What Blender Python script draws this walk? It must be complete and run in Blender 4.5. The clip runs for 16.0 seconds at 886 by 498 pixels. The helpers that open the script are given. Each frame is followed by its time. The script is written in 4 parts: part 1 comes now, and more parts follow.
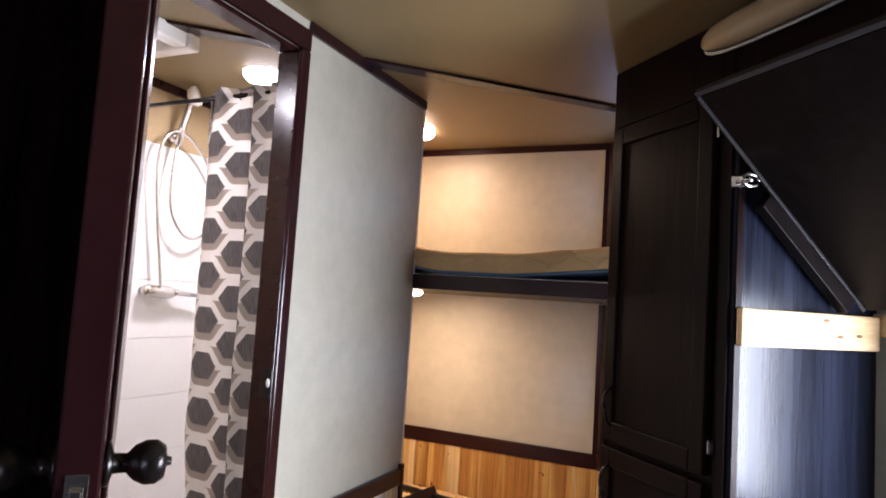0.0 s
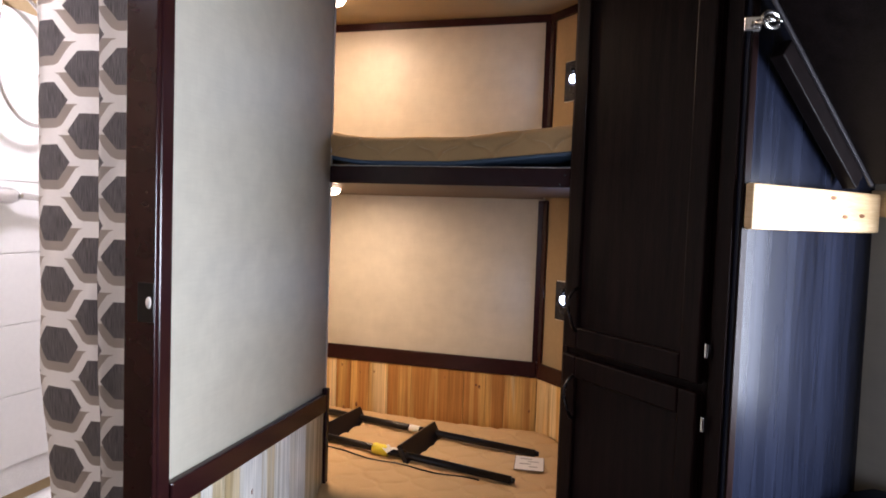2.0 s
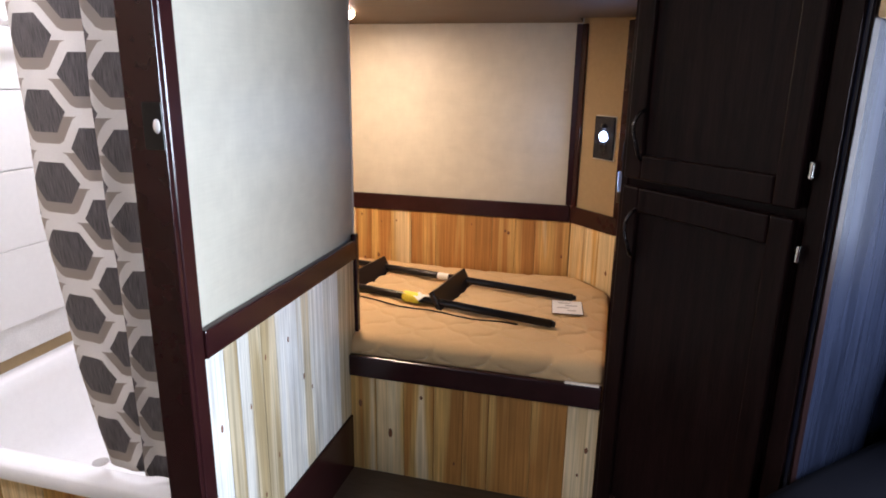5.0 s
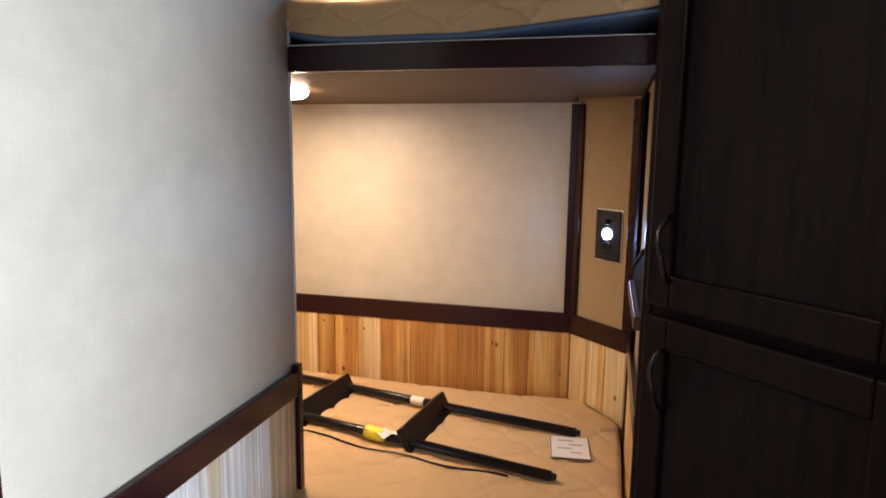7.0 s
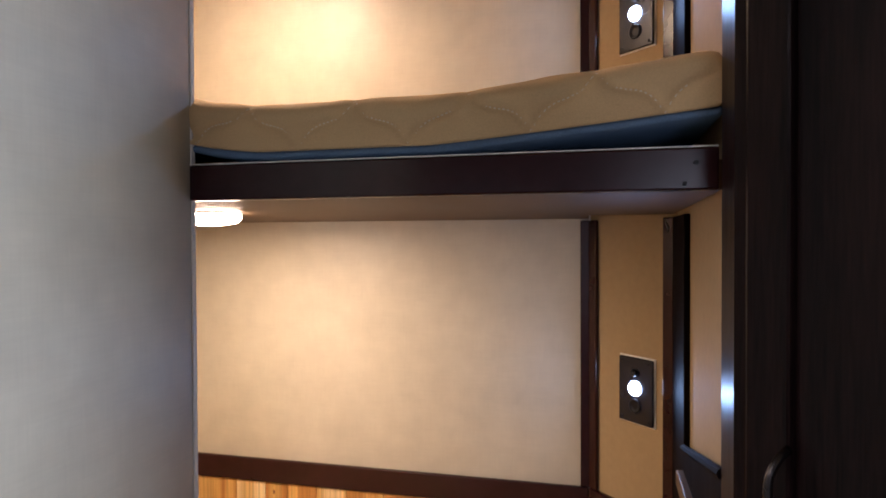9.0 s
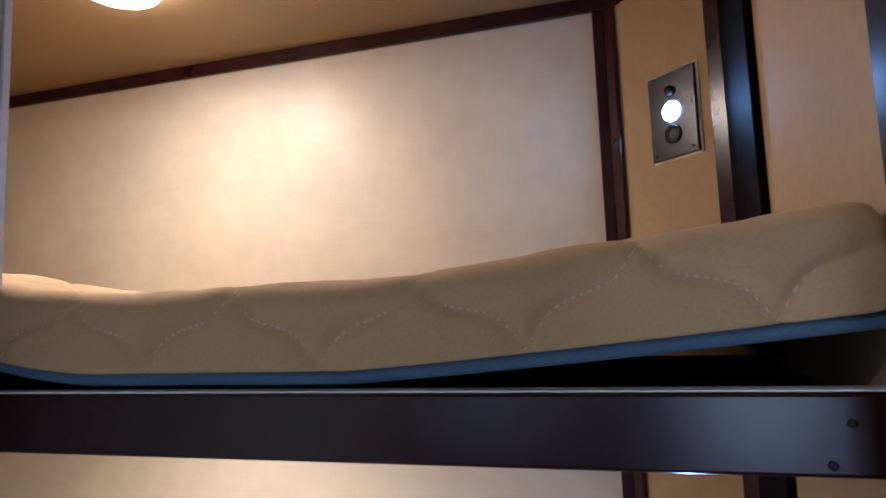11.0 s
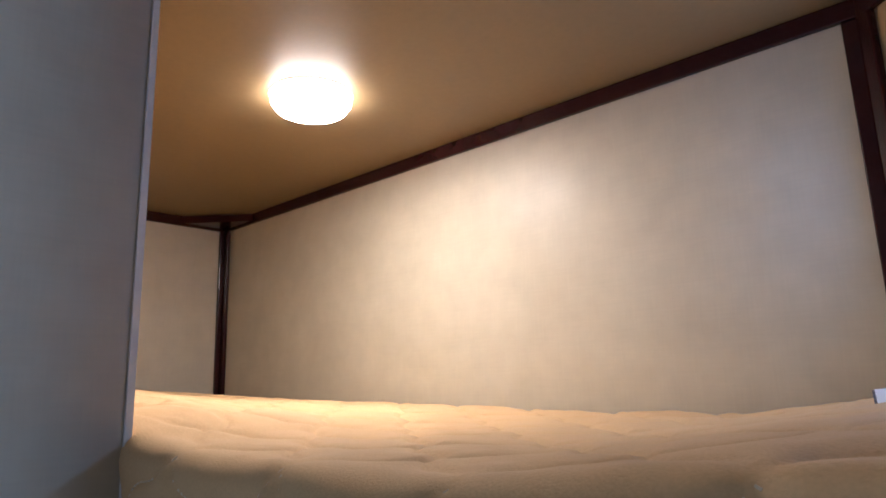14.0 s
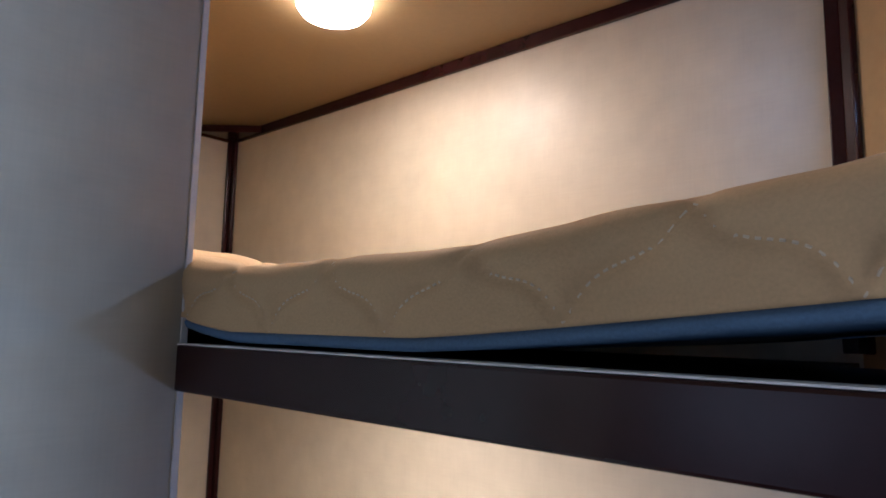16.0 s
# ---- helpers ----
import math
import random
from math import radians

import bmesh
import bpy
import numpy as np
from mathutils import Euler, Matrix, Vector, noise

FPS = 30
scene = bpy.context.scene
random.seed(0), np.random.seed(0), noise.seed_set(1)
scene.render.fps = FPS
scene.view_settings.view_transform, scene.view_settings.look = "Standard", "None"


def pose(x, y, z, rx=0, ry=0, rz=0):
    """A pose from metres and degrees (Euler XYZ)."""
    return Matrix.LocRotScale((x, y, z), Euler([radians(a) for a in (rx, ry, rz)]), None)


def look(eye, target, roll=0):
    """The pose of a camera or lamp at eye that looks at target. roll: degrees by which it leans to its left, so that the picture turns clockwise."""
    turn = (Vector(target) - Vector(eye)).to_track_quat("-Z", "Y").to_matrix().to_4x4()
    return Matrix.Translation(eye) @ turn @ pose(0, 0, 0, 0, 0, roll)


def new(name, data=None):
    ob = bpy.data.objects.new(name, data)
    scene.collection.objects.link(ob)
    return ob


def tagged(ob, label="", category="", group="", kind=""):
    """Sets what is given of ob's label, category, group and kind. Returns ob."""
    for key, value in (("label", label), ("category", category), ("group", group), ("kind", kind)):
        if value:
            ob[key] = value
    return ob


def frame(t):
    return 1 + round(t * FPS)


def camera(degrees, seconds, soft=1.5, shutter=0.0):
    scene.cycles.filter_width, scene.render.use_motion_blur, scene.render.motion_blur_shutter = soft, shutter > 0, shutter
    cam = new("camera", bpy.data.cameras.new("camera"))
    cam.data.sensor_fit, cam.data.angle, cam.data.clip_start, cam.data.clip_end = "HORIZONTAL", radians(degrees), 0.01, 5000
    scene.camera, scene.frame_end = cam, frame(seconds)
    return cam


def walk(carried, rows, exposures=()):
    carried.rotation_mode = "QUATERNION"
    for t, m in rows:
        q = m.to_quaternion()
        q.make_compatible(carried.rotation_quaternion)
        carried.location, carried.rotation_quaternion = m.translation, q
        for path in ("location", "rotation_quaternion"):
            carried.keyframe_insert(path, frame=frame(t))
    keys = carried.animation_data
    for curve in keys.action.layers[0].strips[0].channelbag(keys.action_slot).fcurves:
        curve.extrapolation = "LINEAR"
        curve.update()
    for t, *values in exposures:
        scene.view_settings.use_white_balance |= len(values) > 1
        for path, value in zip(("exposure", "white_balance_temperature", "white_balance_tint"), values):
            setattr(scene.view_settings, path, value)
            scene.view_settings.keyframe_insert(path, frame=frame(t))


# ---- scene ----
cam = camera(69.8, 16.0, soft=1.8)
PATH = [
    (0, (0.539, -2.852, 1.344), (-0.296, -1.041, 1.497), 3.7),
    (0.5, (0.478, -2.746, 1.351), (-0.283, -0.904, 1.523), 3.5),
    (1, (0.421, -2.615, 1.339), (-0.268, -0.742, 1.47), 3.6),
    (1.5, (0.364, -2.556, 1.314), (-0.273, -0.661, 1.355), 3.2),
    (2, (0.319, -2.538, 1.28), (-0.217, -0.614, 1.179), 2.0),
    (2.5, (0.295, -2.529, 1.255), (-0.244, -0.623, 0.973), 0.8),
    (3, (0.281, -2.522, 1.242), (-0.254, -0.651, 0.78), 0.5),
    (3.2, (0.282, -2.517, 1.238), (-0.265, -0.666, 0.713), 0.3),
    (5.3, (0.152, -2.348, 1.181), (-0.339, -0.483, 0.65), 0.6),
    (5.5, (0.146, -2.305, 1.182), (-0.349, -0.431, 0.69), 0.4),
    (6, (0.143, -2.177, 1.187), (-0.37, -0.284, 0.792), 1.1),
    (6.5, (0.145, -2.075, 1.195), (-0.379, -0.177, 0.842), 1.2),
    (7, (0.12, -2.0, 1.211), (-0.376, -0.086, 0.908), 0.7),
    (7.5, (0.079, -1.892, 1.241), (-0.341, 0.051, 1.022), 0.0),
    (8, (0.043, -1.763, 1.274), (-0.298, 0.205, 1.165), -0.8),
    (8.2, (0.032, -1.726, 1.281), (-0.33, 0.238, 1.174), -0.7),
    (10.3, (0.092, -1.313, 1.408), (-0.559, 0.574, 1.538), -1.4),
    (10.5, (0.074, -1.272, 1.428), (-0.581, 0.616, 1.517), -2.3),
    (11, (0.036, -1.204, 1.481), (-0.52, 0.705, 1.698), -2.1),
    (11.5, (0.035, -1.173, 1.525), (-0.496, 0.745, 1.727), -0.1),
    (12, (0.052, -1.114, 1.548), (-0.557, 0.77, 1.831), 0.9),
    (12.5, (0.076, -1.066, 1.57), (-0.632, 0.771, 1.92), 1.2),
    (13, (0.109, -1.021, 1.574), (-0.853, 0.691, 1.951), 0.7),
    (13.5, (0.128, -0.994, 1.558), (-1.088, 0.537, 1.978), -1.1),
    (14, (0.134, -1.007, 1.574), (-1.19, 0.439, 1.97), -1.7),
    (14.5, (0.163, -1.048, 1.548), (-1.135, 0.423, 1.939), -0.8),
    (15, (0.176, -1.082, 1.524), (-1.11, 0.407, 1.885), 0.3),
    (15.5, (0.182, -1.1, 1.498), (-1.107, 0.394, 1.826), 0.3),
    (16, (0.176, -1.107, 1.452), (-1.13, 0.388, 1.697), 1.1),
]
EXPOSURES = [(0.0, -0.10, 5900, 28), (1.5, -0.22, 5900, 28), (3.0, 0.04, 5550, 26), (5.5, 0.22, 5550, 24), (8.2, 0.14, 5950, 27), (10.3, 0.04, 5050, 25), (12.5, 0.02, 4700, 19), (14.0, -0.06, 4680, 19), (16.0, -0.05, 4800, 22)]
walk(cam, [(t, look(eye, target, roll)) for t, eye, target, roll in PATH], EXPOSURES)

# ---- world, daylight and lamps ----
world = bpy.data.worlds.new("sky")
scene.world = world
world.use_nodes = True
wn = world.node_tree.nodes
sky = wn.new("ShaderNodeTexSky")
sky.sky_type, sky.sun_disc = "NISHITA", False
sky.sun_elevation, sky.sun_rotation = radians(42), radians(150)
world.node_tree.links.new(sky.outputs[0], wn["Background"].inputs[0])
wn["Background"].inputs[1].default_value = 0.1

CEIL = 2.084


def area(name, m, sx, sy, watts, colour, shape="RECTANGLE"):
    data = bpy.data.lights.new(name, "AREA")
    data.shape, data.size, data.size_y, data.energy, data.color = shape, sx, sy, watts, colour
    ob = new(name, data)
    ob.matrix_world = m
    return ob


WARM = (1.0, 0.73, 0.41)
SKYB = (0.85, 0.94, 0.90)
DOORC = (0.86, 0.95, 1.0)
# daylight through the slide's window and the open entry door
area("window_light", look((1.426, -1.380, 1.10), (0.426, -2.380, 1.10)), 0.86, 0.62, 86, SKYB)
area("entry_light", look((0.78, -4.79, 1.05), (0.78, -1.0, 1.05)), 0.60, 1.15, 14, DOORC)
# lamps of the place
area("bunk_lamp_light", look((-0.765, -0.368, 2.040), (-0.765, -0.367, 0)), 0.13, 0.13, 5.6, WARM, "DISK")
area("berth_lamp_light", look((-0.730, -0.440, 1.339), (-0.730, -0.439, 0)), 0.12, 0.12, 7.6, WARM, "DISK")
area("bath_lamp_light", look((-0.965, -1.165, 2.040), (-0.965, -1.164, 0)), 0.13, 0.13, 12.5, (1.0, 0.95, 0.87), "DISK")
area("basin_lamp_light", look((-1.00, -2.12, 2.040), (-1.0, -2.119, 0)), 0.13, 0.13, 12.5, (1.0, 0.95, 0.87), "DISK")

# ---- materials ----


def mat(name, base, rough=0.5, metal=0.0, var=0.12, scale=6.0, fine=120.0, bump=0.1, stretch=(1, 1, 1), coat=0.0, tint=None, rnd=0.0, spec=0.5, rv=0.08):
    """A surface with patchy colour at a large and a small scale, fine relief and uneven gloss."""
    m = bpy.data.materials.new(name)
    m.use_nodes = True
    nt = m.node_tree
    n, l = nt.nodes, nt.links
    b = n["Principled BSDF"]
    co = n.new("ShaderNodeTexCoord")
    mp = n.new("ShaderNodeMapping")
    mp.inputs["Scale"].default_value = stretch
    l.new(co.outputs["Object"], mp.inputs[0])
    vec = mp.outputs[0]
    info = n.new("ShaderNodeObjectInfo")
    if rnd:
        add = n.new("ShaderNodeVectorMath")
        mul = n.new("ShaderNodeMath")
        mul.operation, mul.inputs[1].default_value = "MULTIPLY", 37.0
        l.new(info.outputs["Random"], mul.inputs[0])
        l.new(vec, add.inputs[0])
        l.new(mul.outputs[0], add.inputs[1])
        vec = add.outputs[0]
    a = n.new("ShaderNodeTexNoise")
    a.inputs["Scale"].default_value, a.inputs["Detail"].default_value = scale, 4
    f = n.new("ShaderNodeTexNoise")
    f.inputs["Scale"].default_value, f.inputs["Detail"].default_value = fine, 3
    l.new(vec, a.inputs["Vector"])
    l.new(vec, f.inputs["Vector"])
    sm = n.new("ShaderNodeMath")
    sm.operation = "ADD"
    l.new(a.outputs[0], sm.inputs[0])
    l.new(f.outputs[0], sm.inputs[1])
    rg = n.new("ShaderNodeMapRange")
    rg.inputs["From Min"].default_value, rg.inputs["From Max"].default_value = 0.6, 1.4
    l.new(sm.outputs[0], rg.inputs["Value"])
    fac = rg.outputs[0]
    if rnd:
        mix = n.new("ShaderNodeMath")
        mix.operation = "MULTIPLY_ADD"
        mix.inputs[1].default_value = rnd
        l.new(info.outputs["Random"], mix.inputs[0])
        sub = n.new("ShaderNodeMath")
        sub.operation, sub.inputs[1].default_value = "SUBTRACT", rnd * 0.5
        l.new(fac, sub.inputs[0])
        l.new(sub.outputs[0], mix.inputs[2])
        fac = mix.outputs[0]
    ramp = n.new("ShaderNodeValToRGB")
    lo = tint or tuple(c * (1 - var) for c in base)
    hi = tuple(min(1, c * (1 + var)) for c in base)
    ramp.color_ramp.elements[0].color, ramp.color_ramp.elements[1].color = (*lo, 1), (*hi, 1)
    l.new(fac, ramp.inputs[0])
    l.new(ramp.outputs[0], b.inputs["Base Color"])
    rr = n.new("ShaderNodeMapRange")
    rr.inputs["To Min"].default_value, rr.inputs["To Max"].default_value = max(0.02, rough - rv), min(1, rough + rv)
    l.new(a.outputs[0], rr.inputs["Value"])
    l.new(rr.outputs[0], b.inputs["Roughness"])
    b.inputs["Metallic"].default_value = metal
    b.inputs["Coat Weight"].default_value = coat
    b.inputs["Specular IOR Level"].default_value = spec
    b.inputs["Coat Roughness"].default_value = 0.18
    if bump:
        bp = n.new("ShaderNodeBump")
        bp.inputs["Strength"].default_value, bp.inputs["Distance"].default_value = bump, 0.002
        l.new(f.outputs[0], bp.inputs["Height"])
        l.new(bp.outputs[0], b.inputs["Normal"])
    return m


def glow(name, colour, strength):
    m = bpy.data.materials.new(name)
    m.use_nodes = True
    b = m.node_tree.nodes["Principled BSDF"]
    b.inputs["Base Color"].default_value = (0.9, 0.9, 0.88, 1)
    b.inputs["Emission Color"].default_value = (*colour, 1)
    b.inputs["Emission Strength"].default_value = strength
    return m


def wallpaper(name, base):
    """Vinyl wallpaper with a woven linen print: crossed fine threads under slow blotches."""
    m = mat(name, base, 0.44, 0, 0.10, 6, 18, 0.0, spec=0.42)
    nt = m.node_tree
    n, l = nt.nodes, nt.links
    b = n["Principled BSDF"]
    co = n.new("ShaderNodeTexCoord")
    outs = []
    for st in ((260, 260, 14), (14, 14, 260)):
        mp = n.new("ShaderNodeMapping")
        mp.inputs["Scale"].default_value = st
        t = n.new("ShaderNodeTexNoise")
        t.inputs["Scale"].default_value, t.inputs["Detail"].default_value = 1.0, 2
        l.new(co.outputs["Object"], mp.inputs[0])
        l.new(mp.outputs[0], t.inputs["Vector"])
        outs.append(t.outputs[0])
    ad = n.new("ShaderNodeMath")
    ad.operation = "ADD"
    l.new(outs[0], ad.inputs[0])
    l.new(outs[1], ad.inputs[1])
    rg = n.new("ShaderNodeMapRange")
    rg.inputs["From Min"].default_value, rg.inputs["From Max"].default_value = 0.7, 1.3
    rg.inputs["To Min"].default_value, rg.inputs["To Max"].default_value = 0.966, 1.018
    l.new(ad.outputs[0], rg.inputs["Value"])
    src = b.inputs["Base Color"].links[0].from_socket
    mx = n.new("ShaderNodeVectorMath")
    mx.operation = "SCALE"
    l.new(src, mx.inputs[0])
    l.new(rg.outputs[0], mx.inputs["Scale"])
    l.new(mx.outputs[0], b.inputs["Base Color"])
    bp = n.new("ShaderNodeBump")
    bp.inputs["Strength"].default_value, bp.inputs["Distance"].default_value = 0.05, 0.001
    l.new(ad.outputs[0], bp.inputs["Height"])
    l.new(bp.outputs[0], b.inputs["Normal"])
    return m


PAPER = wallpaper("linen_wallpaper", (0.505, 0.470, 0.380))
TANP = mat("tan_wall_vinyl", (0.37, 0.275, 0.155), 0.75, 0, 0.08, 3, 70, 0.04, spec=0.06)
# cream ceiling darkened to brown, with the warm lamp cast in its colour
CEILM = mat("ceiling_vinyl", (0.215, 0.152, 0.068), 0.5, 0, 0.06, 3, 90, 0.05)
TRIM = mat("mahogany_trim", (0.024, 0.0065, 0.0072), 0.22, 0, 0.22, 5, 30, 0.015, (1, 1, 1), 0.0, spec=0.35, rv=0.04)
DARK = mat("espresso_cabinet", (0.0088, 0.0038, 0.0035), 0.36, 0, 0.9, 4, 24, 0.15, (14, 14, 0.8), 0.0, spec=0.10)
# end panel's base is blued to hold the cool daylight sheen
GLOSS = mat("espresso_panel_blued", (0.009, 0.011, 0.021), 0.27, 0, 0.7, 2, 14, 0.06, (12, 12, 0.5), 0.0, spec=0.24)
LAMIN = mat("black_brown_laminate", (0.0055, 0.0036, 0.0036), 0.45, 0, 0.7, 4, 24, 0.12, (10, 10, 10), 0.0, spec=0.06)
MATTE = mat("matte_black_board", (0.006, 0.004, 0.004), 0.65, 0, 0.5, 4, 24, 0.1, (10, 10, 1), 0.0, spec=0.02)
LEATH = mat("dark_leather", (0.0025, 0.0025, 0.004), 0.65, 0, 0.3, 8, 300, 0.3, spec=0.03)
BOARD = mat("pine_board", (0.74, 0.55, 0.32), 0.55, 0, 0.12, 4, 22, 0.15, (1.2, 1.2, 22), 0.0, (0.60, 0.38, 0.17))
KNOT = mat("pine_knot", (0.20, 0.08, 0.03), 0.5, 0, 0.4, 30, 90, 0.1)
TICK = mat("quilted_ticking", (0.60, 0.41, 0.20), 0.85, 0, 0.10, 4, 400, 0.25)
BLUE = mat("blue_mattress_cloth", (0.10, 0.17, 0.27), 0.85, 0, 0.2, 10, 400, 0.25)
THREAD = mat("stitching_thread", (0.68, 0.59, 0.41), 0.8, 0, 0.1, 30, 300, 0.1)
WHITE = mat("white_plastic", (0.78, 0.77, 0.75), 0.22, 0, 0.03, 3, 60, 0.02)
TILE = mat("white_tile", (0.78, 0.77, 0.75), 0.16, 0, 0.03, 5, 60, 0.02, rnd=0.2)
GROUT = mat("grout", (0.68, 0.67, 0.65), 0.8, 0, 0.1, 20, 200, 0.2)
CHROME = mat("brushed_nickel", (0.62, 0.60, 0.57), 0.22, 1.0, 0.06, 10, 200, 0.05)
BAND = mat("grey_edge_band", (0.030, 0.027, 0.030), 0.45, 0, 0.1, 10, 100, 0.05, spec=0.25)
SEAM = mat("pale_piping_cord", (0.16, 0.15, 0.16), 0.6, 0, 0.1, 10, 100, 0.05)
TAN = mat("tan_deck_vinyl", (0.115, 0.070, 0.034), 0.5, 0, 0.08, 3, 90, 0.05, spec=0.12)
BLACK = mat("black_metal", (0.008, 0.007, 0.008), 0.30, 0.0, 0.3, 12, 200, 0.05, spec=0.3)
BRONZE = mat("oil_rubbed_bronze", (0.022, 0.017, 0.016), 0.28, 0.6, 0.3, 12, 120, 0.05)
PLATE = mat("black_plate", (0.012, 0.013, 0.020), 0.25, 0.0, 0.12, 12, 200, 0.01)
YELLOW = mat("yellow_label", (0.85, 0.72, 0.03), 0.5, 0, 0.06, 20, 120, 0.05)
PAPERW = mat("white_paper", (0.80, 0.78, 0.74), 0.7, 0, 0.04, 20, 200, 0.05)
FAINT = mat("faint_print", (0.42, 0.40, 0.38), 0.7, 0, 0.1, 20, 200, 0.0)
INK = mat("ink", (0.06, 0.05, 0.05), 0.7, 0, 0.1, 20, 200, 0.0)
FLOOR = mat("wood_vinyl_floor", (0.085, 0.058, 0.042), 0.4, 0, 0.35, 4, 20, 0.1, (1, 12, 12))
LENSM = mat("frosted_lens", (0.50, 0.38, 0.23), 0.3, 0, 0.05, 8, 90, 0.02)
EDGE = mat("panel_edge_strip", (0.82, 0.80, 0.76), 0.4, 0, 0.08, 10, 100, 0.05)
LAMPG = glow("lamp_glow", (1.0, 0.95, 0.90), 8.0)
LAMPW = glow("warm_lamp_glow", (1.0, 0.74, 0.45), 48.0)
LEDG = glow("led_glow", (0.58, 0.77, 1.0), 22.0)


def pine(name, heart, mid, sap, shift):
    """Pine boards: bands of heartwood and pale sapwood along the board, fine darker grain lines, a drift of tone."""
    m = bpy.data.materials.new(name)
    m.use_nodes = True
    n, l = m.node_tree.nodes, m.node_tree.links
    b = n["Principled BSDF"]
    co = n.new("ShaderNodeTexCoord")
    info = n.new("ShaderNodeObjectInfo")
    jump = n.new("ShaderNodeMath")
    jump.operation, jump.inputs[1].default_value = "MULTIPLY", 53.0
    l.new(info.outputs["Random"], jump.inputs[0])
    move = n.new("ShaderNodeVectorMath")
    l.new(co.outputs["Object"], move.inputs[0])
    l.new(jump.outputs[0], move.inputs[1])

    def grain(stretch, detail, wave):
        mp = n.new("ShaderNodeMapping")
        mp.inputs["Scale"].default_value = stretch
        t = n.new("ShaderNodeTexNoise")
        t.inputs["Scale"].default_value, t.inputs["Detail"].default_value, t.inputs["Distortion"].default_value = 1.0, detail, wave
        l.new(move.outputs[0], mp.inputs[0])
        l.new(mp.outputs[0], t.inputs["Vector"])
        return t.outputs[0]

    band, line, drift = grain((20, 20, 0.9), 1, 0.5), grain((170, 170, 3.0), 3, 0.7), grain((6, 6, 4), 3, 0.0)
    own = n.new("ShaderNodeMath")
    own.operation, own.inputs[1].default_value, own.inputs[2].default_value = "MULTIPLY_ADD", 0.16, shift
    l.new(info.outputs["Random"], own.inputs[0])
    fac = n.new("ShaderNodeMath")
    l.new(band, fac.inputs[0])
    l.new(own.outputs[0], fac.inputs[1])
    ramp = n.new("ShaderNodeValToRGB")
    e = ramp.color_ramp.elements
    e[0].position, e[0].color = 0.36, (*heart, 1)
    e[1].position, e[1].color = 0.66, (*sap, 1)
    for pos, c in ((0.47, mid), (0.585, mid)):
        e.new(pos).color = (*c, 1)
    l.new(fac.outputs[0], ramp.inputs[0])
    out = ramp.outputs[0]
    for src, lo, hi in ((line, 0.66, 1.10), (drift, 0.82, 1.14)):
        rg = n.new("ShaderNodeMapRange")
        rg.inputs["From Min"].default_value, rg.inputs["From Max"].default_value = 0.3, 0.7
        rg.inputs["To Min"].default_value, rg.inputs["To Max"].default_value = lo, hi
        l.new(src, rg.inputs["Value"])
        mx = n.new("ShaderNodeVectorMath")
        mx.operation = "SCALE"
        l.new(out, mx.inputs[0])
        l.new(rg.outputs[0], mx.inputs["Scale"])
        out = mx.outputs[0]
    l.new(out, b.inputs["Base Color"])
    b.inputs["Roughness"].default_value = 0.4
    b.inputs["Specular IOR Level"].default_value = 0.35
    bp = n.new("ShaderNodeBump")
    bp.inputs["Strength"].default_value, bp.inputs["Distance"].default_value = 0.12, 0.001
    l.new(line, bp.inputs["Height"])
    l.new(bp.outputs[0], b.inputs["Normal"])
    return m


HEART, HONEY, SAP = (0.50, 0.235, 0.055), (0.70, 0.43, 0.13), (0.86, 0.69, 0.40)
PINE = pine("heartwood_pine", HEART, HONEY, SAP, -0.14)
SAPW = pine("sapwood_pine", HONEY, (0.80, 0.60, 0.31), SAP, 0.02)
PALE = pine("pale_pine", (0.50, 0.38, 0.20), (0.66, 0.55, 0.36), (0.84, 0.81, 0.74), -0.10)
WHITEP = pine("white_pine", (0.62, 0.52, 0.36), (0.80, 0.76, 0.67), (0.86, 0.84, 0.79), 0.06)


